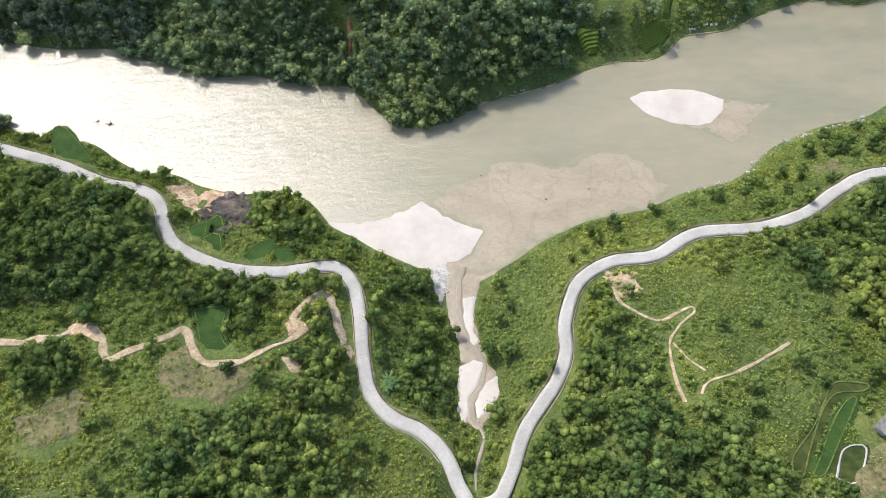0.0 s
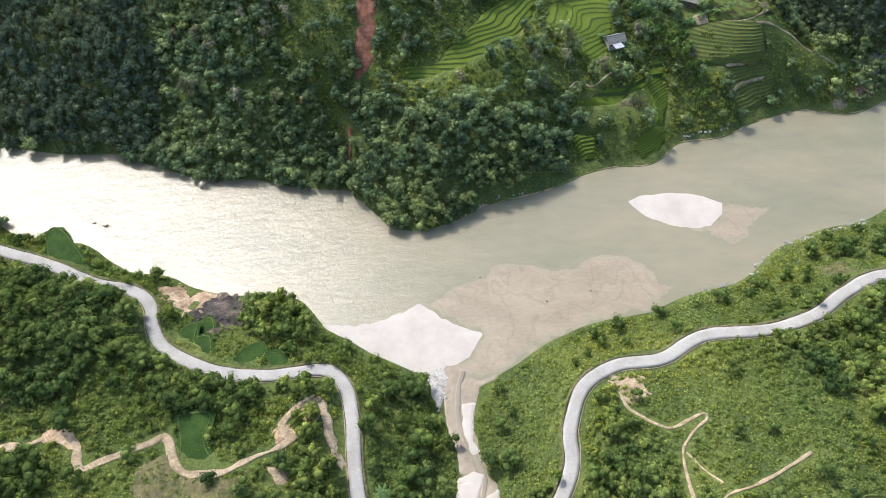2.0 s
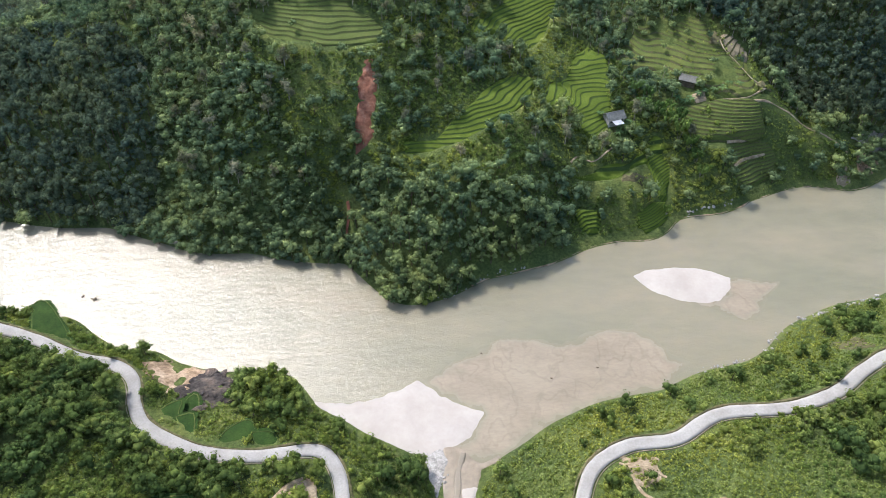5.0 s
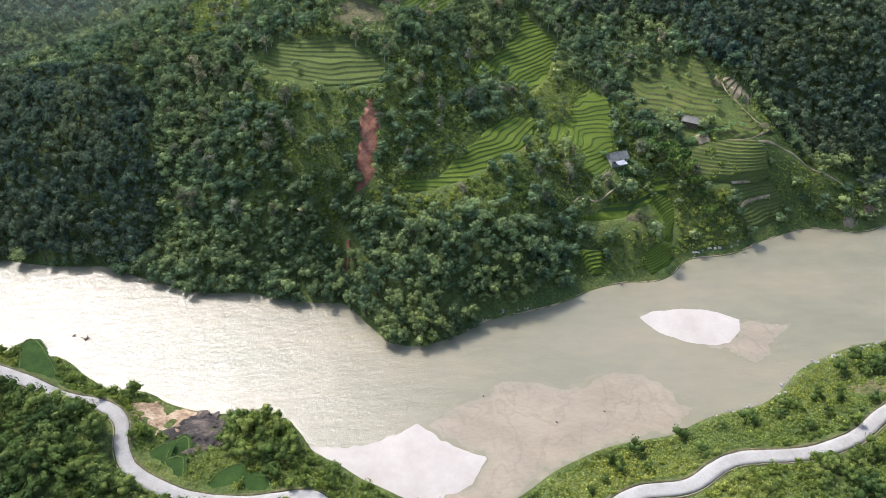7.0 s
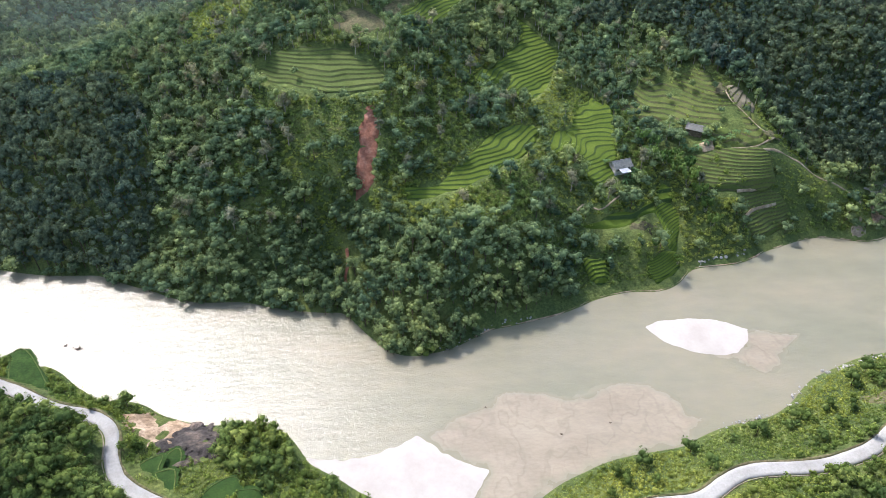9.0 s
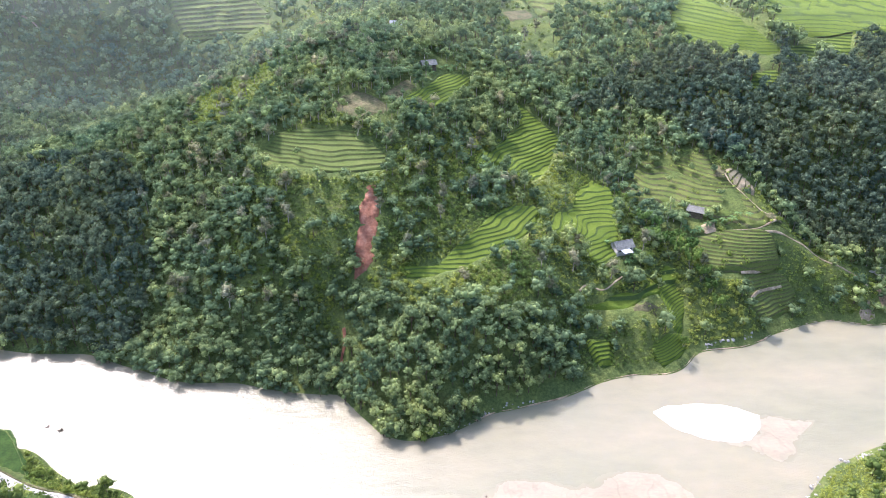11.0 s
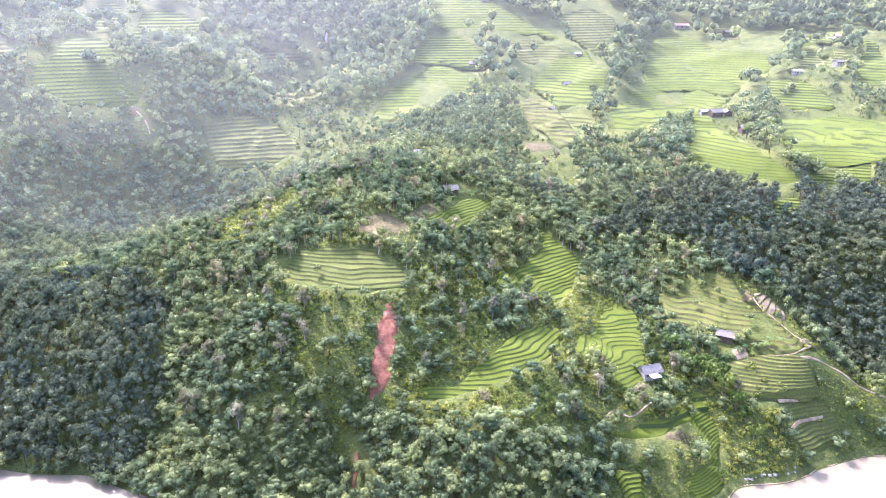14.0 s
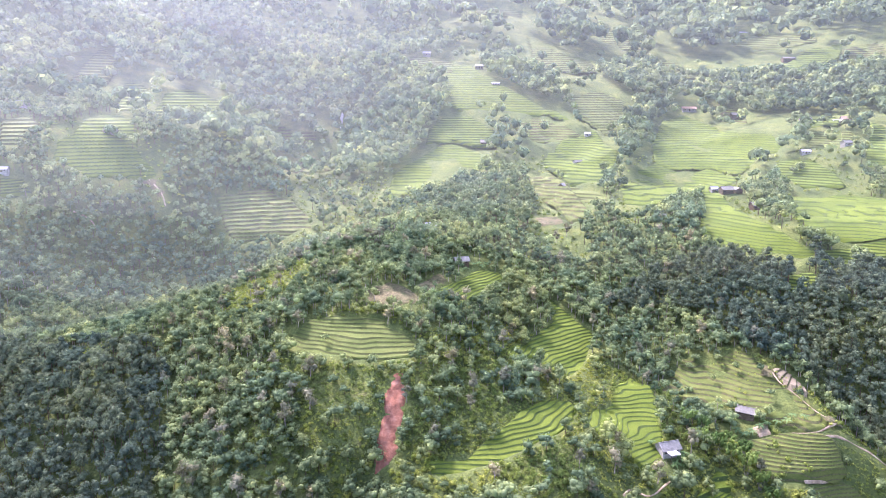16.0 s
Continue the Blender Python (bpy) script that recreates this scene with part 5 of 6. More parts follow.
def forest_share(x, y):
    """How thickly tall trees stand, 0 to 1."""
    s = np.zeros(x.shape)
    n = hash_noise(x, y, 70, 31) + 0.6 * hash_noise(x, y, 30, 32)
    s[(y > 196) & (y < 470)] = 1.0
    s[inside(x, y, [(-30, 250), (10, 242), (60, 238), (110, 260), (100, 330), (60, 362), (10, 362), (-20, 330)])] = 0.5
    s[inside(x, y, [(-105, 262), (-60, 250), (-30, 250), (-20, 330), (-60, 345), (-100, 315)])] = 0.8
    s[within(x, y, BRUSH)] = 0.16
    up = y >= 440
    s[up] = np.clip(0.5 + 1.2 * n[up], 0.1, 1.0)
    right = (x > 40) & (y > 440) & (y < 1150)
    s[right] = np.clip(0.02 + 0.5 * n[right], 0.02, 0.4)
    left = (x < -60) & (y > 440)
    s[left] = np.clip(0.85 + 0.8 * n[left], 0.3, 1.0)
    s[inside(x, y, [(70, 440), (330, 440), (330, 400), (250, 412), (205, 405), (170, 420), (145, 445), (106, 470), (100, 500), (70, 500)])] = 1.0
    s[within(x, y, FAR_WOODS)] = 0.97
    near = y < 196
    s[near] = 0.08
    s[near & inside(x, y, DARK_WOOD)] = 1.0
    s[near & within(x, y, DARK_BRUSH)] = 0.2
    s[near & within(x, y, KNOLL_WOODS)] = 0.85
    return s


def in_view(x, y, slack=30):
    return np.abs(x + 0.02 * y) < 0.67 * np.maximum(y, 0) + 85 + slack


NEAR_T = [join(sum(broadleaf(6.2, rng.uniform(5.2, 8.2), 5, 120, 0.42, "round", False), [])) for _ in range(10)]
TALL_T = [join(sum(broadleaf(4.8, rng.uniform(7.0, 9.8), 4, 108, 0.45, "spire", False), [])) for _ in range(6)]
FAR_T = [join(sum(broadleaf(6.4, rng.uniform(6.0, 8.5), 2, 34, 0.85, "round", False), [])) for _ in range(8)]
VERY_FAR_T = [join(crown_pieces(6.8, 0.0, rng.uniform(6.0, 8.0), 1, 14, 1.25)[0]) for _ in range(8)]
BUSH_T = [join(crown_pieces(2.6, -0.4, 1.2, 1, 36, 0.26, "round", 0.6, 0.78)[0]) for k in range(8)]
BARE_T = [join(sum(broadleaf(5.6, rng.uniform(7.5, 10), 5, 150, 0.42, "round"), [])) for _ in range(3)]

SOLO = [(-46, 48), (198, 236)]          # the wooded headland: its trees stand as single things


def stand(x0, x1, y0, y1, step, templates, name, label, mats, scale=(0.75, 1.2), dark=None):
    """A stand of forest; dark picks the close trees coloured darker for shaded slopes, or all but them."""
    x, y = jitter_grid(x0, x1, y0, y1, step)
    keep = in_view(x, y) & (rng.uniform(size=len(x)) < forest_share(x, y)) & ~open_ground(x, y)
    solo = (x > SOLO[0][0]) & (x < SOLO[0][1]) & (y > SOLO[1][0]) & (y < SOLO[1][1])
    keep &= ~solo
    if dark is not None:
        keep &= within(x, y, SHADED_FOREST) == dark
    x, y = x[keep], y[keep]
    t = np.clip(0.42 + 0.25 * hash_noise(x, y, 45, 41) + 0.15 * hash_noise(x, y, 14, 42) + rng.normal(0, 0.24, len(x)), 0, 1)
    scatter(name, templates, x, y, height(x, y) - 0.15, scale[0] + (scale[1] - scale[0]) * rng.beta(1.3, 2.2, len(x)) * 1.3, t, mats, label, "trees")


stand(-230, 300, 196, 300, 3.8, NEAR_T, "forest", "dense broadleaf forest on the far bank", [M_LEAF, M_BARK], (0.6, 1.3), False)
stand(-345, 330, 300, 440, 4.2, NEAR_T[:6] + TALL_T, "forest", "dense mixed forest on the spur", [M_LEAF, M_PALE_BARK], (0.65, 1.35), False)
stand(-330, 330, 236, 440, 4.0, TALL_T, "dark_forest", "close blue-green forest, leaves coloured darker for the shaded slopes", [M_SHADE_LEAF, M_BARK], (0.95, 1.55), True)
stand(-480, 460, 440, 640, 5.6, FAR_T, "far_forest", "hazy forest on the upper slopes", [M_LEAF, M_BARK], (0.95, 1.6))
stand(-980, 1100, 1100, 1800, 18, VERY_FAR_T, "far_forest", "distant hazy forest on the high mountains", [M_LEAF, M_BARK], (3.6, 6.0))
stand(-760, 860, 640, 1100, 8.0, VERY_FAR_T, "far_forest", "distant hazy forest on the mountains", [M_LEAF, M_BARK], (1.7, 2.9))
stand(-240, 260, 20, 196, 3.5, NEAR_T, "woodland", "mixed woodland on the near bank", [M_GLOSSY, M_BARK], (0.55, 1.2))

# undergrowth
def brushwood(x0, x1, y0, y1, step, name, label, scale, lo=-1.0):
    x, y = jitter_grid(x0, x1, y0, y1, step, 0.75)
    n = hash_noise(x, y, 26, 51) + 0.6 * hash_noise(x, y, 9, 52)
    plots = np.zeros(x.shape, bool)
    for poly, _, crop in FIELDS:
        if crop == "mixed" and poly[0][1] < 440:
            plots |= inside(x, y, poly)
    keep = in_view(x, y) & (~open_ground(x, y) | (plots & (rng.uniform(size=len(x)) < 0.25))) & (n > lo) & (forest_share(x, y) < 0.9)
    x, y, n = x[keep], y[keep], n[keep]
    grassy, dim = within(x, y, GRASS_SLOPES), within(x, y, DARK_BRUSH)
    t = np.clip(0.52 + 0.32 * hash_noise(x, y, 40, 53) + 0.2 * hash_noise(x, y, 11, 54) + rng.normal(0, 0.14, len(x)) + 0.3 * grassy - 0.35 * dim, 0, 1)
    size = (scale[0] + (scale[1] - scale[0]) * rng.beta(1.2, 2.6, len(x)) * 1.3) * (1 + 0.4 * n) * np.where(grassy, 0.7, 1.0)
    scatter(name, BUSH_T, x, y, height(x, y), size, t, [M_BUSH], label, "shrubs")


brushwood(-240, 260, 20, 200, 1.95, "scrub", "thick green scrub on the near bank", (0.45, 1.45), -0.75)
brushwood(-230, 300, 200, 440, 2.25, "scrub", "green scrub and tall grass between the trees", (0.6, 1.5))
brushwood(-420, 430, 440, 700, 6.5, "scrub", "green scrub on the upper slopes", (1.0, 1.8))

# tall grass and ferns in the open ground
GRASS_T = [join([(*leaf_piece(rng.normal(0, 0.55, (7, 3)) * (1, 1, 0.12), np.full((7, 1), 0.4), 18, 0.34, -0.3), 0, False)]) for _ in range(5)]


def tall_grass(x0, x1, y0, y1, step, label):
    x, y = jitter_grid(x0, x1, y0, y1, step, 0.7)
    plots = np.zeros(x.shape, bool)
    for poly, kind in BARE_GROUND:
        if kind == "dry" and poly[0][1] < 300:
            plots |= inside(x, y, poly)
    keep = in_view(x, y) & (~open_ground(x, y) | (plots & (rng.uniform(size=len(x)) < 0.6))) & (forest_share(x, y) < 0.6)
    x, y = x[keep], y[keep]
    t = np.clip(0.72 + 0.3 * hash_noise(x, y, 30, 57) + rng.normal(0, 0.2, len(x)), 0, 1)
    scatter("tall_grass", GRASS_T, x, y, height(x, y) + 0.1, rng.uniform(0.7, 1.35, len(x)), t, [M_BUSH], label, "grass")


tall_grass(-200, 210, 40, 196, 1.55, "rank yellow-green grass and ferns on the near bank")
tall_grass(-110, 215, 200, 362, 2.1, "rank grass between the terraces of the spur")

# dry, pale trees scattered in the forest
bx, by = jitter_grid(-150, 150, 255, 480, 14)
keep = (rng.uniform(size=len(bx)) < np.where(inside(bx, by, PALE_WOOD), 1.0, np.where((by > 270) & (bx < -30), 0.5, 0.3))) & ~open_ground(bx, by) & in_view(bx, by)
scatter("dry_trees", BARE_T, bx[keep], by[keep], height(bx[keep], by[keep]), rng.uniform(0.9, 1.35, keep.sum()), rng.uniform(0, 1, keep.sum()), [M_BARE, M_PALE_BARK], "pale half-bare trees among the green forest", "trees")


def template_mesh(name, pieces, mats, tint):
    v, f, m, s = join(pieces)
    return make_mesh(name, v, f, mats, s, None, np.full(len(v), tint))


def tree_kind(name, label, category, group, maker, leaf, bark, count):
    """Meshes of a kind of tree, each a crown and a trunk."""
    kinds = []
    for k in range(count):
        crown, wood = maker()
        wood = [(v, f, 0, s) for v, f, _, s in wood]
        kinds.append((template_mesh("crown", crown, [leaf], rng.uniform(0.1, 0.9)), template_mesh("trunk", wood, [bark], 0.5)))

    def plant(x, y, s, sink=0.15):
        root = new(name)
        root.matrix_basis = pose(x, y, float(height(np.array([x]), np.array([y]))[0]) - sink, 0, 0, rng.uniform(0, 360)) @ Matrix.Diagonal((s, s, s * rng.uniform(0.9, 1.15), 1))
        c, t = kinds[rng.integers(0, count)]
        put("trunk", t, root)
        put("crown", c, root)
        return tagged(root, label, category, group)
    return plant


plant_tree = tree_kind("tree", "rounded dark green broadleaf tree in the riverside forest", "tree", "trees of the headland", lambda: broadleaf(5.8, rng.uniform(7.0, 9.5), 9, 230, 0.38), M_LEAF, M_BARK, 10)
tx, ty = jitter_grid(SOLO[0][0], SOLO[0][1], SOLO[1][0], SOLO[1][1], 4.0)
ok = ~open_ground(tx, ty) & (height(tx, ty) > -0.4)
for x, y in list(zip(tx[ok], ty[ok]))[:320]:
    plant_tree(float(x), float(y), rng.uniform(0.75, 1.25))

plant_bamboo = tree_kind("bamboo_clump", "feathery light green bamboo clump beside the terraces", "bamboo", "bamboo clumps", lambda: bamboo(6.0, rng.uniform(8, 10)), M_BAMBOO, M_PALE_BARK, 3)
for x, y, s in ((100, 296, 1.0), (106, 292, 1.1), (111, 288, 1.0), (116, 283, 1.15), (120, 278, 1.0), (112, 296, 0.9), (118, 291, 1.0), (123, 273, 0.95), (125, 266, 0.9), (103, 302, 0.9), (97, 305, 0.9), (106, 249, 0.6), (95, 250, 0.6)):
    plant_bamboo(x, y, s)
plant_banana = tree_kind("banana_plant", "banana plant with long pale green blades", "banana plant", "banana plants", lambda: banana(rng.uniform(3.5, 4.8)), M_BANANA, M_BANANA, 4)
for x, y in ((88, 285), (90, 287), (91, 284), (86, 282), (92, 290), (118, 303), (121, 301), (124, 301), (128, 303), (131, 304), (135, 303), (-2, 413), (1, 416), (3, 413), (-8, 404), (-10, 399), (5, 417), (-18.5, 79), (-16.5, 77), (-19, 76), (78, 292), (142, 305), (147, 304), (139, 303)):
    plant_banana(x, y, rng.uniform(0.85, 1.2))
plant_road_tree = tree_kind("roadside_tree", "bushy green tree beside the concrete road", "tree", "roadside trees", lambda: broadleaf(5.0, rng.uniform(5.0, 7.0), 11, 180, 0.34), M_BUSH, M_BARK, 5)
for x, y, s in ((118, 131, 0.8), (113, 130.5, 0.5), (138, 146, 0.8), (134, 144.5, 0.6), (36, 82, 0.7), (33, 79, 0.6), (-43, 126.5, 0.8), (-38, 125, 0.7), (-47, 125, 0.6), (-34, 122, 0.6), (-120, 160, 0.7), (-114, 159.5, 0.6), (-103, 143, 0.7), (-100, 146, 0.8), (-176, 185, 1.0), (-172, 188, 0.9), (-58, 156, 1.2), (-62, 158, 1.1), (-54, 152, 1.1), (-66, 154, 1.0), (-52, 149, 0.9),
                (158, 178, 0.9), (163, 181, 1.0), (110, 152, 0.6), (128, 158, 0.6), (146, 168, 0.6)):
    plant_road_tree(x, y, s)
plant_field_tree = tree_kind("field_tree", "dark green tree standing among the rice fields", "tree", "trees among the fields", lambda: broadleaf(9.0, rng.uniform(7.5, 9.5), 14, 170, 0.7), M_LEAF, M_BARK, 4)
for x, y, s in ((213, 560, 1.3), (222, 556, 1.3), (228, 562, 1.2), (216, 572, 1.1), (231, 550, 1.0), (262, 690, 1.1), (268, 686, 1.2), (276, 640, 1.0), (283, 645, 1.1), (205, 440, 1.2), (212, 434, 1.2), (222, 418, 1.2), (320, 760, 1.3), (345, 745, 1.3), (360, 730, 1.2), (110, 640, 1.0), (118, 590, 1.2), (100, 575, 1.2), (-308, 580, 1.3), (-300, 578, 1.2), (-262, 705, 1.0), (-335, 640, 1.1),
                (98, 342, 0.6), (104, 330, 0.45), (112, 350, 0.6), (122, 346, 0.5), (128, 338, 0.45), (116, 334, 0.4), (150, 317, 0.45), (108, 345, 0.5), (94, 336, 0.6), (138, 334, 0.45), (24, 352, 0.9), (62, 345, 0.7), (-70, 316, 0.5), (137, 318, 0.5), (119, 315, 0.7), (116, 310, 0.6), (129, 307, 0.7), (133, 309, 0.6), (105, 317, 0.6), (45, 318, 0.8), (30, 325, 0.9), (22, 322, 0.9)):
    plant_field_tree(x, y, s)


# ---- houses ----
def slab(bm, x0, x1, y0, y1, z0, z1):
    v = [bm.verts.new(p) for p in ((x0, y0, z0), (x1, y0, z0), (x1, y1, z0), (x0, y1, z0), (x0, y0, z1), (x1, y0, z1), (x1, y1, z1), (x0, y1, z1))]
    for f in ((0, 3, 2, 1), (4, 5, 6, 7), (0, 1, 5, 4), (1, 2, 6, 5), (2, 3, 7, 6), (3, 0, 4, 7)):
        bm.faces.new([v[i] for i in f])


def box_bm(*b):
    bm = bmesh.new()
    slab(bm, *b)
    return bm


def roof_bm(w, d, eave, ridge, over, side, thick=0.18):
    """One slope of a gabled roof with its overhang."""
    bm = bmesh.new()
    y1, z1 = (d / 2 + over) * side, eave - over * (ridge - eave) / (d / 2)
    p = [(-w / 2 - over, 0, ridge), (w / 2 + over, 0, ridge), (w / 2 + over, y1, z1), (-w / 2 - over, y1, z1)]
    lo = [bm.verts.new((a, b, c)) for a, b, c in p]
    hi = [bm.verts.new((a, b, c + thick)) for a, b, c in p]
    bm.faces.new(lo if side > 0 else lo[::-1])
    bm.faces.new(hi[::-1] if side > 0 else hi)
    for i in range(4):
        j = (i + 1) % 4
        bm.faces.new((lo[j], lo[i], hi[i], hi[j]) if side > 0 else (lo[i], lo[j], hi[j], hi[i]))
    return bm


def house(x, y, turn, w, d, eave, ridge, roof, wall, label, name="house", group="hill farms", lean=None):
    root = new(name)
    zs = height(np.array([x - w / 2, x + w / 2, x, x]), np.array([y, y, y - d / 2, y + d / 2]))
    root.matrix_basis = pose(x, y, float(zs.mean()) + 0.3, 0, 0, turn)
    bm = bmesh.new()
    slab(bm, -w / 2, w / 2, -d / 2, d / 2, -3.0, eave)
    for sx in (-1, 1):                     # gables
        a = [bm.verts.new((sx * w / 2, -d / 2, eave)), bm.verts.new((sx * w / 2, d / 2, eave)), bm.verts.new((sx * w / 2, 0, ridge - 0.02))]
        bm.faces.new(a if sx > 0 else a[::-1])
    part("wall", bm, wall, root)
    part("roof", roof_bm(w, d, eave, ridge, 0.7, 1), roof, root)
    part("roof", roof_bm(w, d, eave, ridge, 0.7, -1), roof, root)
    part("ridge_cap", box_bm(-w / 2 - 0.75, w / 2 + 0.75, -0.16, 0.16, ridge + 0.1, ridge + 0.27), roof, root)
    part("door", box_bm(-0.6, 0.6, -d / 2 - 0.06, -d / 2 - 0.003, 0.1, 2.1), M_WOOD, root, "dark wooden door")
    for sx in (-0.32, 0.32):
        f = part("window", box_bm(sx * w - 0.55, sx * w + 0.55, -d / 2 - 0.05, -d / 2 - 0.003, 0.95, 2.0), M_WOOD, root)
        part("pane", box_bm(sx * w - 0.42, sx * w + 0.42, -d / 2 - 0.08, -d / 2 - 0.052, 1.07, 1.88), M_DARKGLASS, f)
    if lean:
        part("lean_to_roof", box_bm(*lean, eave - 0.5, eave - 0.35), M_ROOF_WHITE, root, "white sheet-metal lean-to roof")
        x0, x1, y0, y1 = lean
        for a, b in ((x0 + 0.2, y0 + 0.2), (x1 - 0.2, y0 + 0.2)):
            part("post", box_bm(a - 0.08, a + 0.08, b - 0.08, b + 0.08, -2.5, eave - 0.5), M_WOOD, root)
    return tagged(root, label, "house", group)


house(84.5, 290, 20, 8.5, 6.0, 2.8, 4.8, M_ROOF_GREY, M_WALL, "farmhouse with grey roof and white lean-to above the terraces", lean=(-3.2, 1.6, -7.4, -3.06))
house(124.5, 311.5, -28, 7.5, 4.5, 2.3, 3.8, M_ROOF_DARK, M_WOOD, "weathered timber hut with patched grey roof on the terraces", "hut")
house(-31, 470, 8, 9.0, 5.0, 2.6, 4.3, M_ROOF_WHITE, M_WALL, "white-roofed farmhouse in a forest clearing")
house(-9.5, 411, 20, 8.0, 5.0, 2.4, 4.2, M_ROOF_GREY, M_WOOD, "grey-roofed timber farmhouse above a rice field")
for x, y, turn, w, d, roof, what in ((196, 572, 15, 12, 7, M_ROOF_DARK, "dark tiled farmhouse in the terraced village"), (206, 577, 95, 10, 7, M_ROOF_DARK, "dark tiled farmhouse in the terraced village"), (188, 578, 15, 7, 5, M_ROOF_WHITE, "white sheet-roofed barn in the terraced village"),
                                     (205, 530, 10, 12, 8, M_ROOF_DARK, "dark tiled house standing over the rice"), (252, 893, 0, 20, 11, M_ROOF_RED, "large tan-roofed house on the terraced hill"), (298, 860, 10, 15, 8, M_ROOF_DARK, "distant house with dark roof and pale wall"),
                                     (336, 765, 0, 13, 8, M_ROOF_GREY, "grey-roofed house on the far terraces"), (374, 757, -8, 14, 8, M_ROOF_RED, "reddish-roofed house on the far terraces"), (362, 752, -8, 10, 7, M_ROOF_WHITE, "white sheet-roofed barn on the far terraces"),
                                     (300, 676, 0, 10, 6, M_ROOF_WHITE, "white-roofed shed among rice fields"), (338, 680, 20, 11, 7, M_ROOF_GREY, "grey-roofed house among rice fields"), (5, 716, 0, 14, 7, M_ROOF_DARK, "dark-roofed farmhouse on the bright green spur"),
                                     (91, 672, 30, 10, 6, M_ROOF_GREY, "grey-roofed farmhouse on olive terraces"), (68, 589, 60, 7, 5, M_ROOF_DARK, "small dark hut beside a brown field"), (-6, 962, 0, 13, 8, M_ROOF_WHITE, "small white house on the far ridge"),
                                     (15, 861, 0, 11, 7, M_ROOF_WHITE, "small white house on the far ridge"), (445, 1091, 0, 20, 11, M_ROOF_DARK, "distant dark-roofed farm on a green hill"), (424, 1233, 0, 20, 12, M_ROOF_WHITE, "distant white building on the mountain"),
                                     (-312, 585, 5, 12, 7, M_ROOF_GREY, "grey-roofed hut among trees on far terraces"), (-405, 613, 20, 14, 9, M_ROOF_WHITE, "white-roofed house at the edge of far terraces"), (128, 53, -50, 9, 6, M_ROOF_GREY, "grey-roofed farmhouse beside the fish ponds"), (136, 58, -50, 8, 5, M_ROOF_GREY, "grey-roofed barn beside the fish ponds"),
                                     (125, 1294, 0, 14, 8, M_ROOF_WHITE, "distant white house under the mountain"), (109, 743, 0, 7, 5, M_ROOF_WHITE, "small white hut on olive terraces"), (-80, 1011, 0, 13, 7, M_ROOF_WHITE, "small white house above the ravine"), (-352, 503, 10, 9, 6, M_ROOF_WHITE, "white-roofed hut at the field edge")):
    house(x, y, turn, w * 0.8, d * 0.8, 2.4 if w < 12 else 3.0, 3.9 if w < 12 else 5.0, roof, M_WALL if roof is not M_ROOF_DARK else M_WOOD, what)


# ---- rocks, driftwood, waterfall ----
def rock_mesh():
    bm = bmesh.new()
    bmesh.ops.create_icosphere(bm, subdivisions=2, radius=1.0)
    off = Vector(rng.uniform(-50, 50, 3))
    for v in bm.verts:
        v.co *= 0.75 + 0.4 * noise.noise(v.co * 0.9 + off) + 0.15 * noise.noise(v.co * 2.5 + off)
        v.co.z *= 0.65
    me = bpy.data.meshes.new("rock")
    bm.to_mesh(me)
    bm.free()
    me.materials.append(M_ROCK)
    return me


ROCKS = [rock_mesh() for _ in range(6)]


def boulders(line, count, spread, size, label, group):
    p = smooth_line(line, 1.0)
    for i in range(count):
        q = p[rng.integers(0, len(p))]
        x, y, s = q[0] + rng.normal(0, spread), q[1] + rng.normal(0, spread), rng.uniform(*size) * rng.choice([0.6, 1.0, 1.0, 1.5])
        z = max(float(height(np.array([x]), np.array([y]))[0]), 0.0)
        ob = put("boulder", ROCKS[rng.integers(0, 6)])
        ob.matrix_basis = pose(x, y, z + 0.15 * s, *rng.uniform(-20, 20, 2), rng.uniform(0, 360)) @ Matrix.Diagonal((s, s * rng.uniform(0.7, 1.2), s, 1))
        tagged(ob, label, "boulder", group)


boulders([(127, 171), (131, 175.5), (139, 182), (145, 185.5), (151, 188), (166, 193), (185, 199)], 90, 0.7, (0.3, 0.7), "pale grey boulder on the grassy river bank", "boulders of the bank")
boulders([(97, 160), (103, 162), (112, 165), (121, 167)], 24, 0.7, (0.25, 0.6), "small pale boulder at the water's edge", "boulders of the bank")
boulders([(-3, 198), (8, 202), (20, 211), (37, 216)], 34, 0.6, (0.25, 0.7), "grey boulder below the wooded headland", "boulders of the headland")
boulders([(118, 252.5), (124, 255), (133, 257), (140, 259)], 22, 0.7, (0.3, 0.9), "white rock on the shore below the fields", "boulders of the shore")
boulders([(-125, 234), (-118, 233)], 6, 0.6, (0.6, 1.3), "brown rock under the overhanging trees", "boulders of the headland")
boulders([(12, 66), (12.5, 60), (12, 54), (11, 46)], 22, 0.9, (0.25, 0.6), "grey boulder in the steep creek bed", "boulders of the creek")
boulders([(-4, 126), (0, 124), (1, 116)], 30, 1.3, (0.25, 0.6), "small grey stone on the gravel bank", "stones of the creek mouth")


for i in range(80):
    x, y = rng.uniform(-93, -76), rng.uniform(142, 163)
    if inside(np.array([x]), np.array([y]), SLAG)[0]:
        s = rng.uniform(0.3, 0.9)
        ob = put("slate_block", ROCKS[i % 6].copy())
        ob.data.materials[0] = M_SLAG
        ob.matrix_basis = pose(x, y, float(height(np.array([x]), np.array([y]))[0]) + 0.35, *rng.uniform(-25, 25, 2), rng.uniform(0, 360)) @ Matrix.Diagonal((s, s, s, 1))
        tagged(ob, "dark slate block fallen on the soil slip", "boulder", "blocks of the slip")


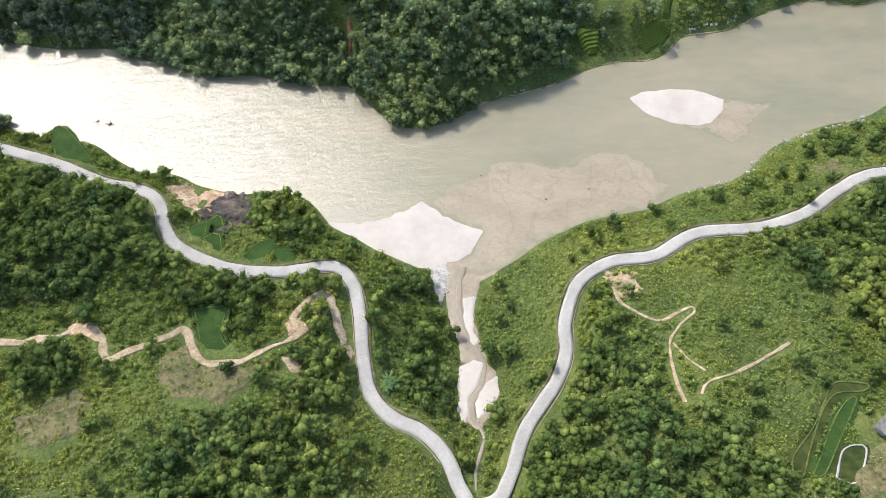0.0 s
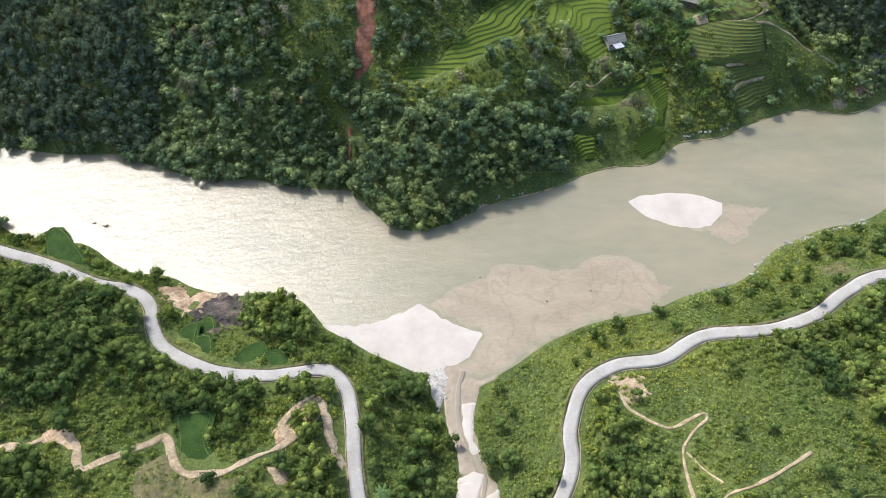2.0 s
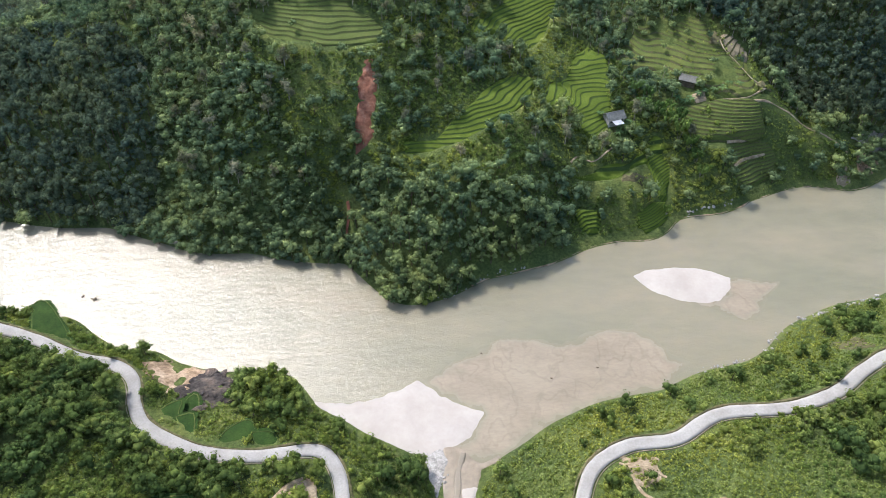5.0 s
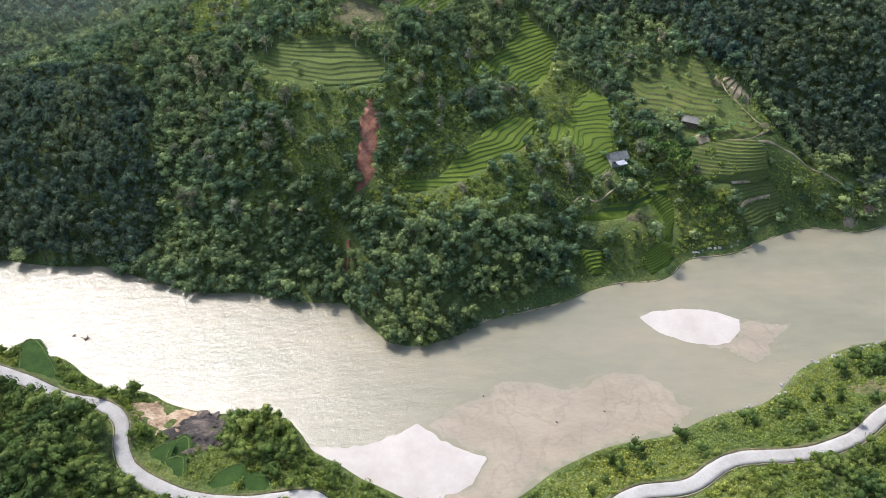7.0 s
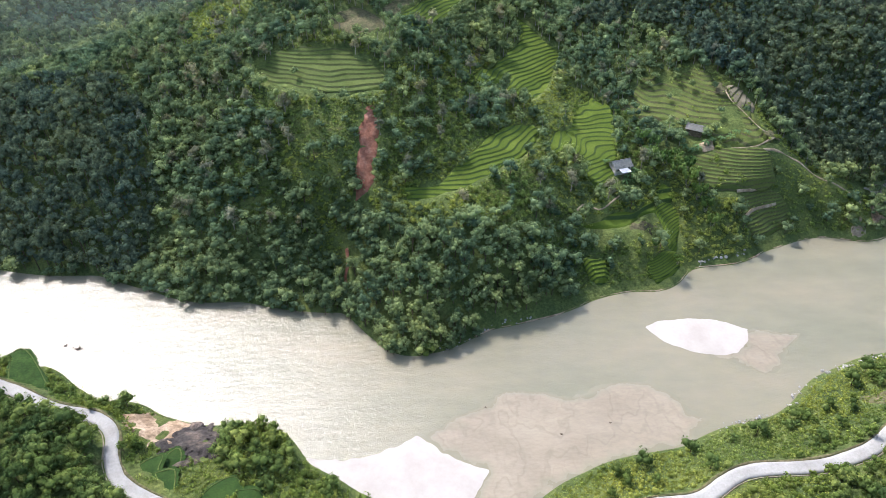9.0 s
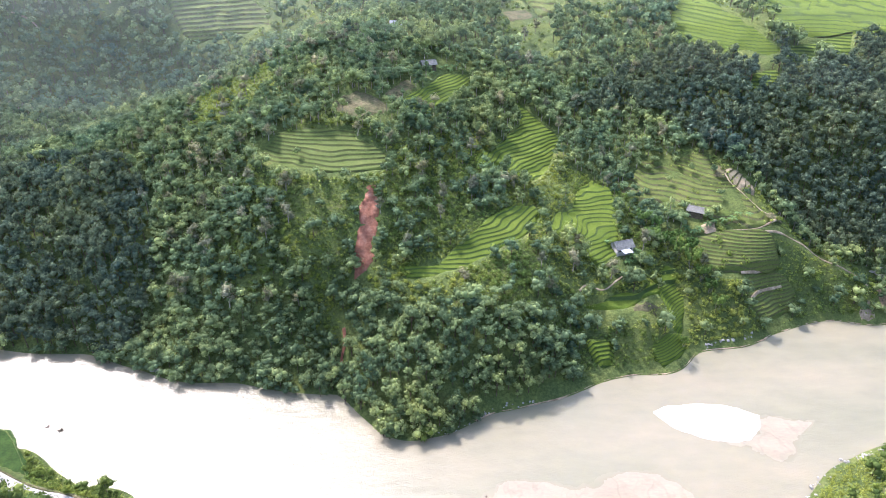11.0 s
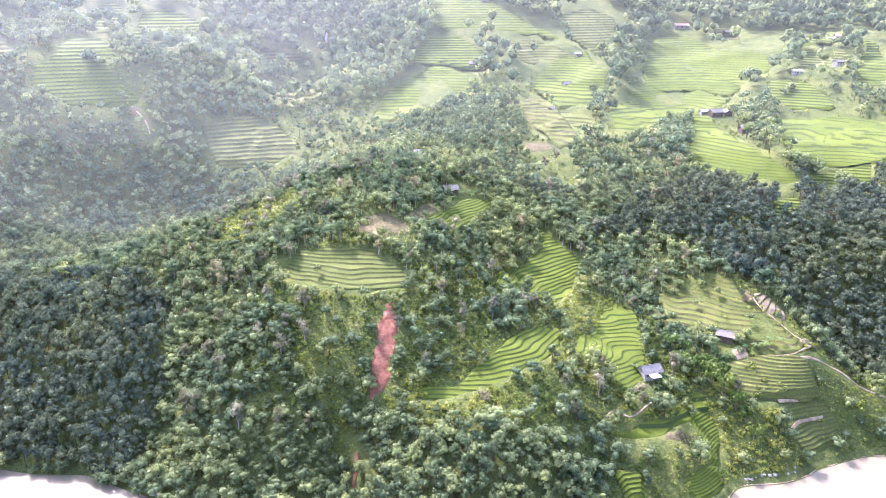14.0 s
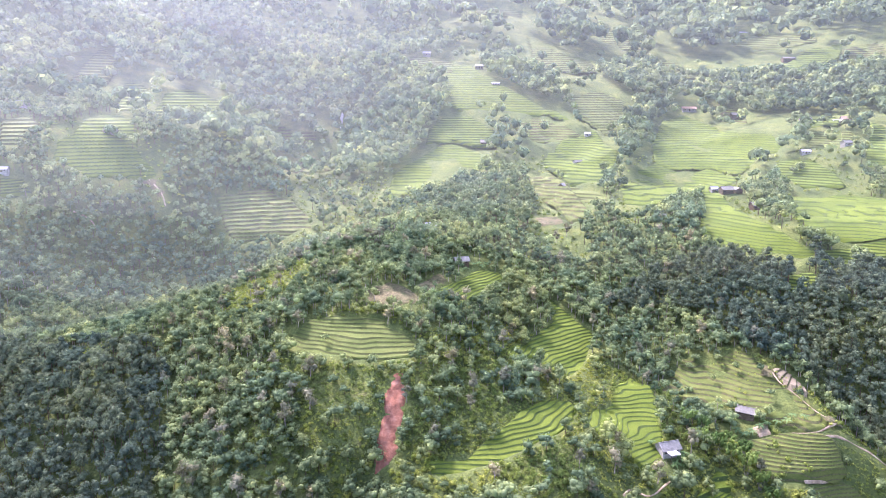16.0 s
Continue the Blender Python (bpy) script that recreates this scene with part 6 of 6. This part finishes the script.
def driftwood(x, y, s, label):
    root = new("driftwood")
    root.location = (x, y, 0.0)
    for k in range(7):
        a = rng.uniform(0, 6.28)
        v, f = limb_piece((0, 0, -0.1), (s * math.cos(a) * rng.uniform(0.5, 1), s * math.sin(a) * 0.6, rng.uniform(0.1, 0.9) * s * 0.5), 0.22)
        put("branch" if k else "log", make_mesh("branch", v, f, [M_WOOD], True), root)
    v = ICO_V * rng.uniform(0.6, 1.2, (12, 1)) * np.array([s * 0.45, s * 0.35, 0.6])
    put("root_ball", make_mesh("root_ball", v, ICO_F, [M_WOOD], True), root)
    return tagged(root, label, "driftwood", "snags in the river")


driftwood(-145, 199.5, 2.6, "dark driftwood snag stranded in the river")
driftwood(-151, 201, 1.6, "small dark branch stranded in the river")
for x, y in ((16, 170), (60, 163), (42, 158)):
    driftwood(x, y, 0.7, "small dark twig stuck on the silt fan")

FALL = [(-228, 1098), (-212, 986), (-181, 896), (-162, 814), (-156, 785)]
tagged(strip("waterfall", FALL[3:], 2.0, M_FOAM, 2.0, 1.6, 2.0, True, 200), "white waterfall dropping through a dark ravine", "waterfall", kind="structure")
tagged(strip("waterfall", [(-212, 986), (-196, 940), (-186, 910)], 2.2, M_FOAM, 2.0, 1.2, 2.0, True, 201), "thin white cascade high in the ravine", "waterfall", kind="structure")


# ---- haze: thin translucent sheets standing in for misty air over the upper valley ----
def haze_sheet_material():
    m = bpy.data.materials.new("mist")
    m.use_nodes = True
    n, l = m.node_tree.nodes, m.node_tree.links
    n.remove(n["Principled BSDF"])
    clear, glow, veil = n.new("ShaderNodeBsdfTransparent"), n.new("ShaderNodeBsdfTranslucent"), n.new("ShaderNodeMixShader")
    # The pale tint of the backlit sheet imitates bright haze.
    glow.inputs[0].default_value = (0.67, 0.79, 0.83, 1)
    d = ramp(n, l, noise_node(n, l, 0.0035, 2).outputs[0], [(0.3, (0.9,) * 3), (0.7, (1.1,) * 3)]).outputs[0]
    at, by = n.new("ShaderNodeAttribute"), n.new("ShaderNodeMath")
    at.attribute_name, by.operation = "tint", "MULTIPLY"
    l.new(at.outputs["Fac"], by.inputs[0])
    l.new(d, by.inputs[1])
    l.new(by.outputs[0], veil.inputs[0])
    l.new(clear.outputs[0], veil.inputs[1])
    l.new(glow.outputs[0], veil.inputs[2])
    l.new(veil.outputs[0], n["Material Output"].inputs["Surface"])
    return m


M_HAZE_SHEET = haze_sheet_material()
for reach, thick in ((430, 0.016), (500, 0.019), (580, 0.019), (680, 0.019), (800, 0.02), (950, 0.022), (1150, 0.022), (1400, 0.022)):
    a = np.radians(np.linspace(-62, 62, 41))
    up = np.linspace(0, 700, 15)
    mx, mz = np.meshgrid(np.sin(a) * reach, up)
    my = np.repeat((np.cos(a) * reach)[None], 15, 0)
    # Denser to the left and higher up, imitating haze brightening towards the sun.
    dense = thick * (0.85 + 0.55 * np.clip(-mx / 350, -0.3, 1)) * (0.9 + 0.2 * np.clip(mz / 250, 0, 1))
    tagged(put("mist_veil", make_mesh("mist_veil", np.stack([mx, my, mz], 2).reshape(-1, 3), grid_faces(*mx.shape), [M_HAZE_SHEET], True, None, dense.ravel())), "thin see-through sheet standing in for haze over the valley", "mist", kind="structure")
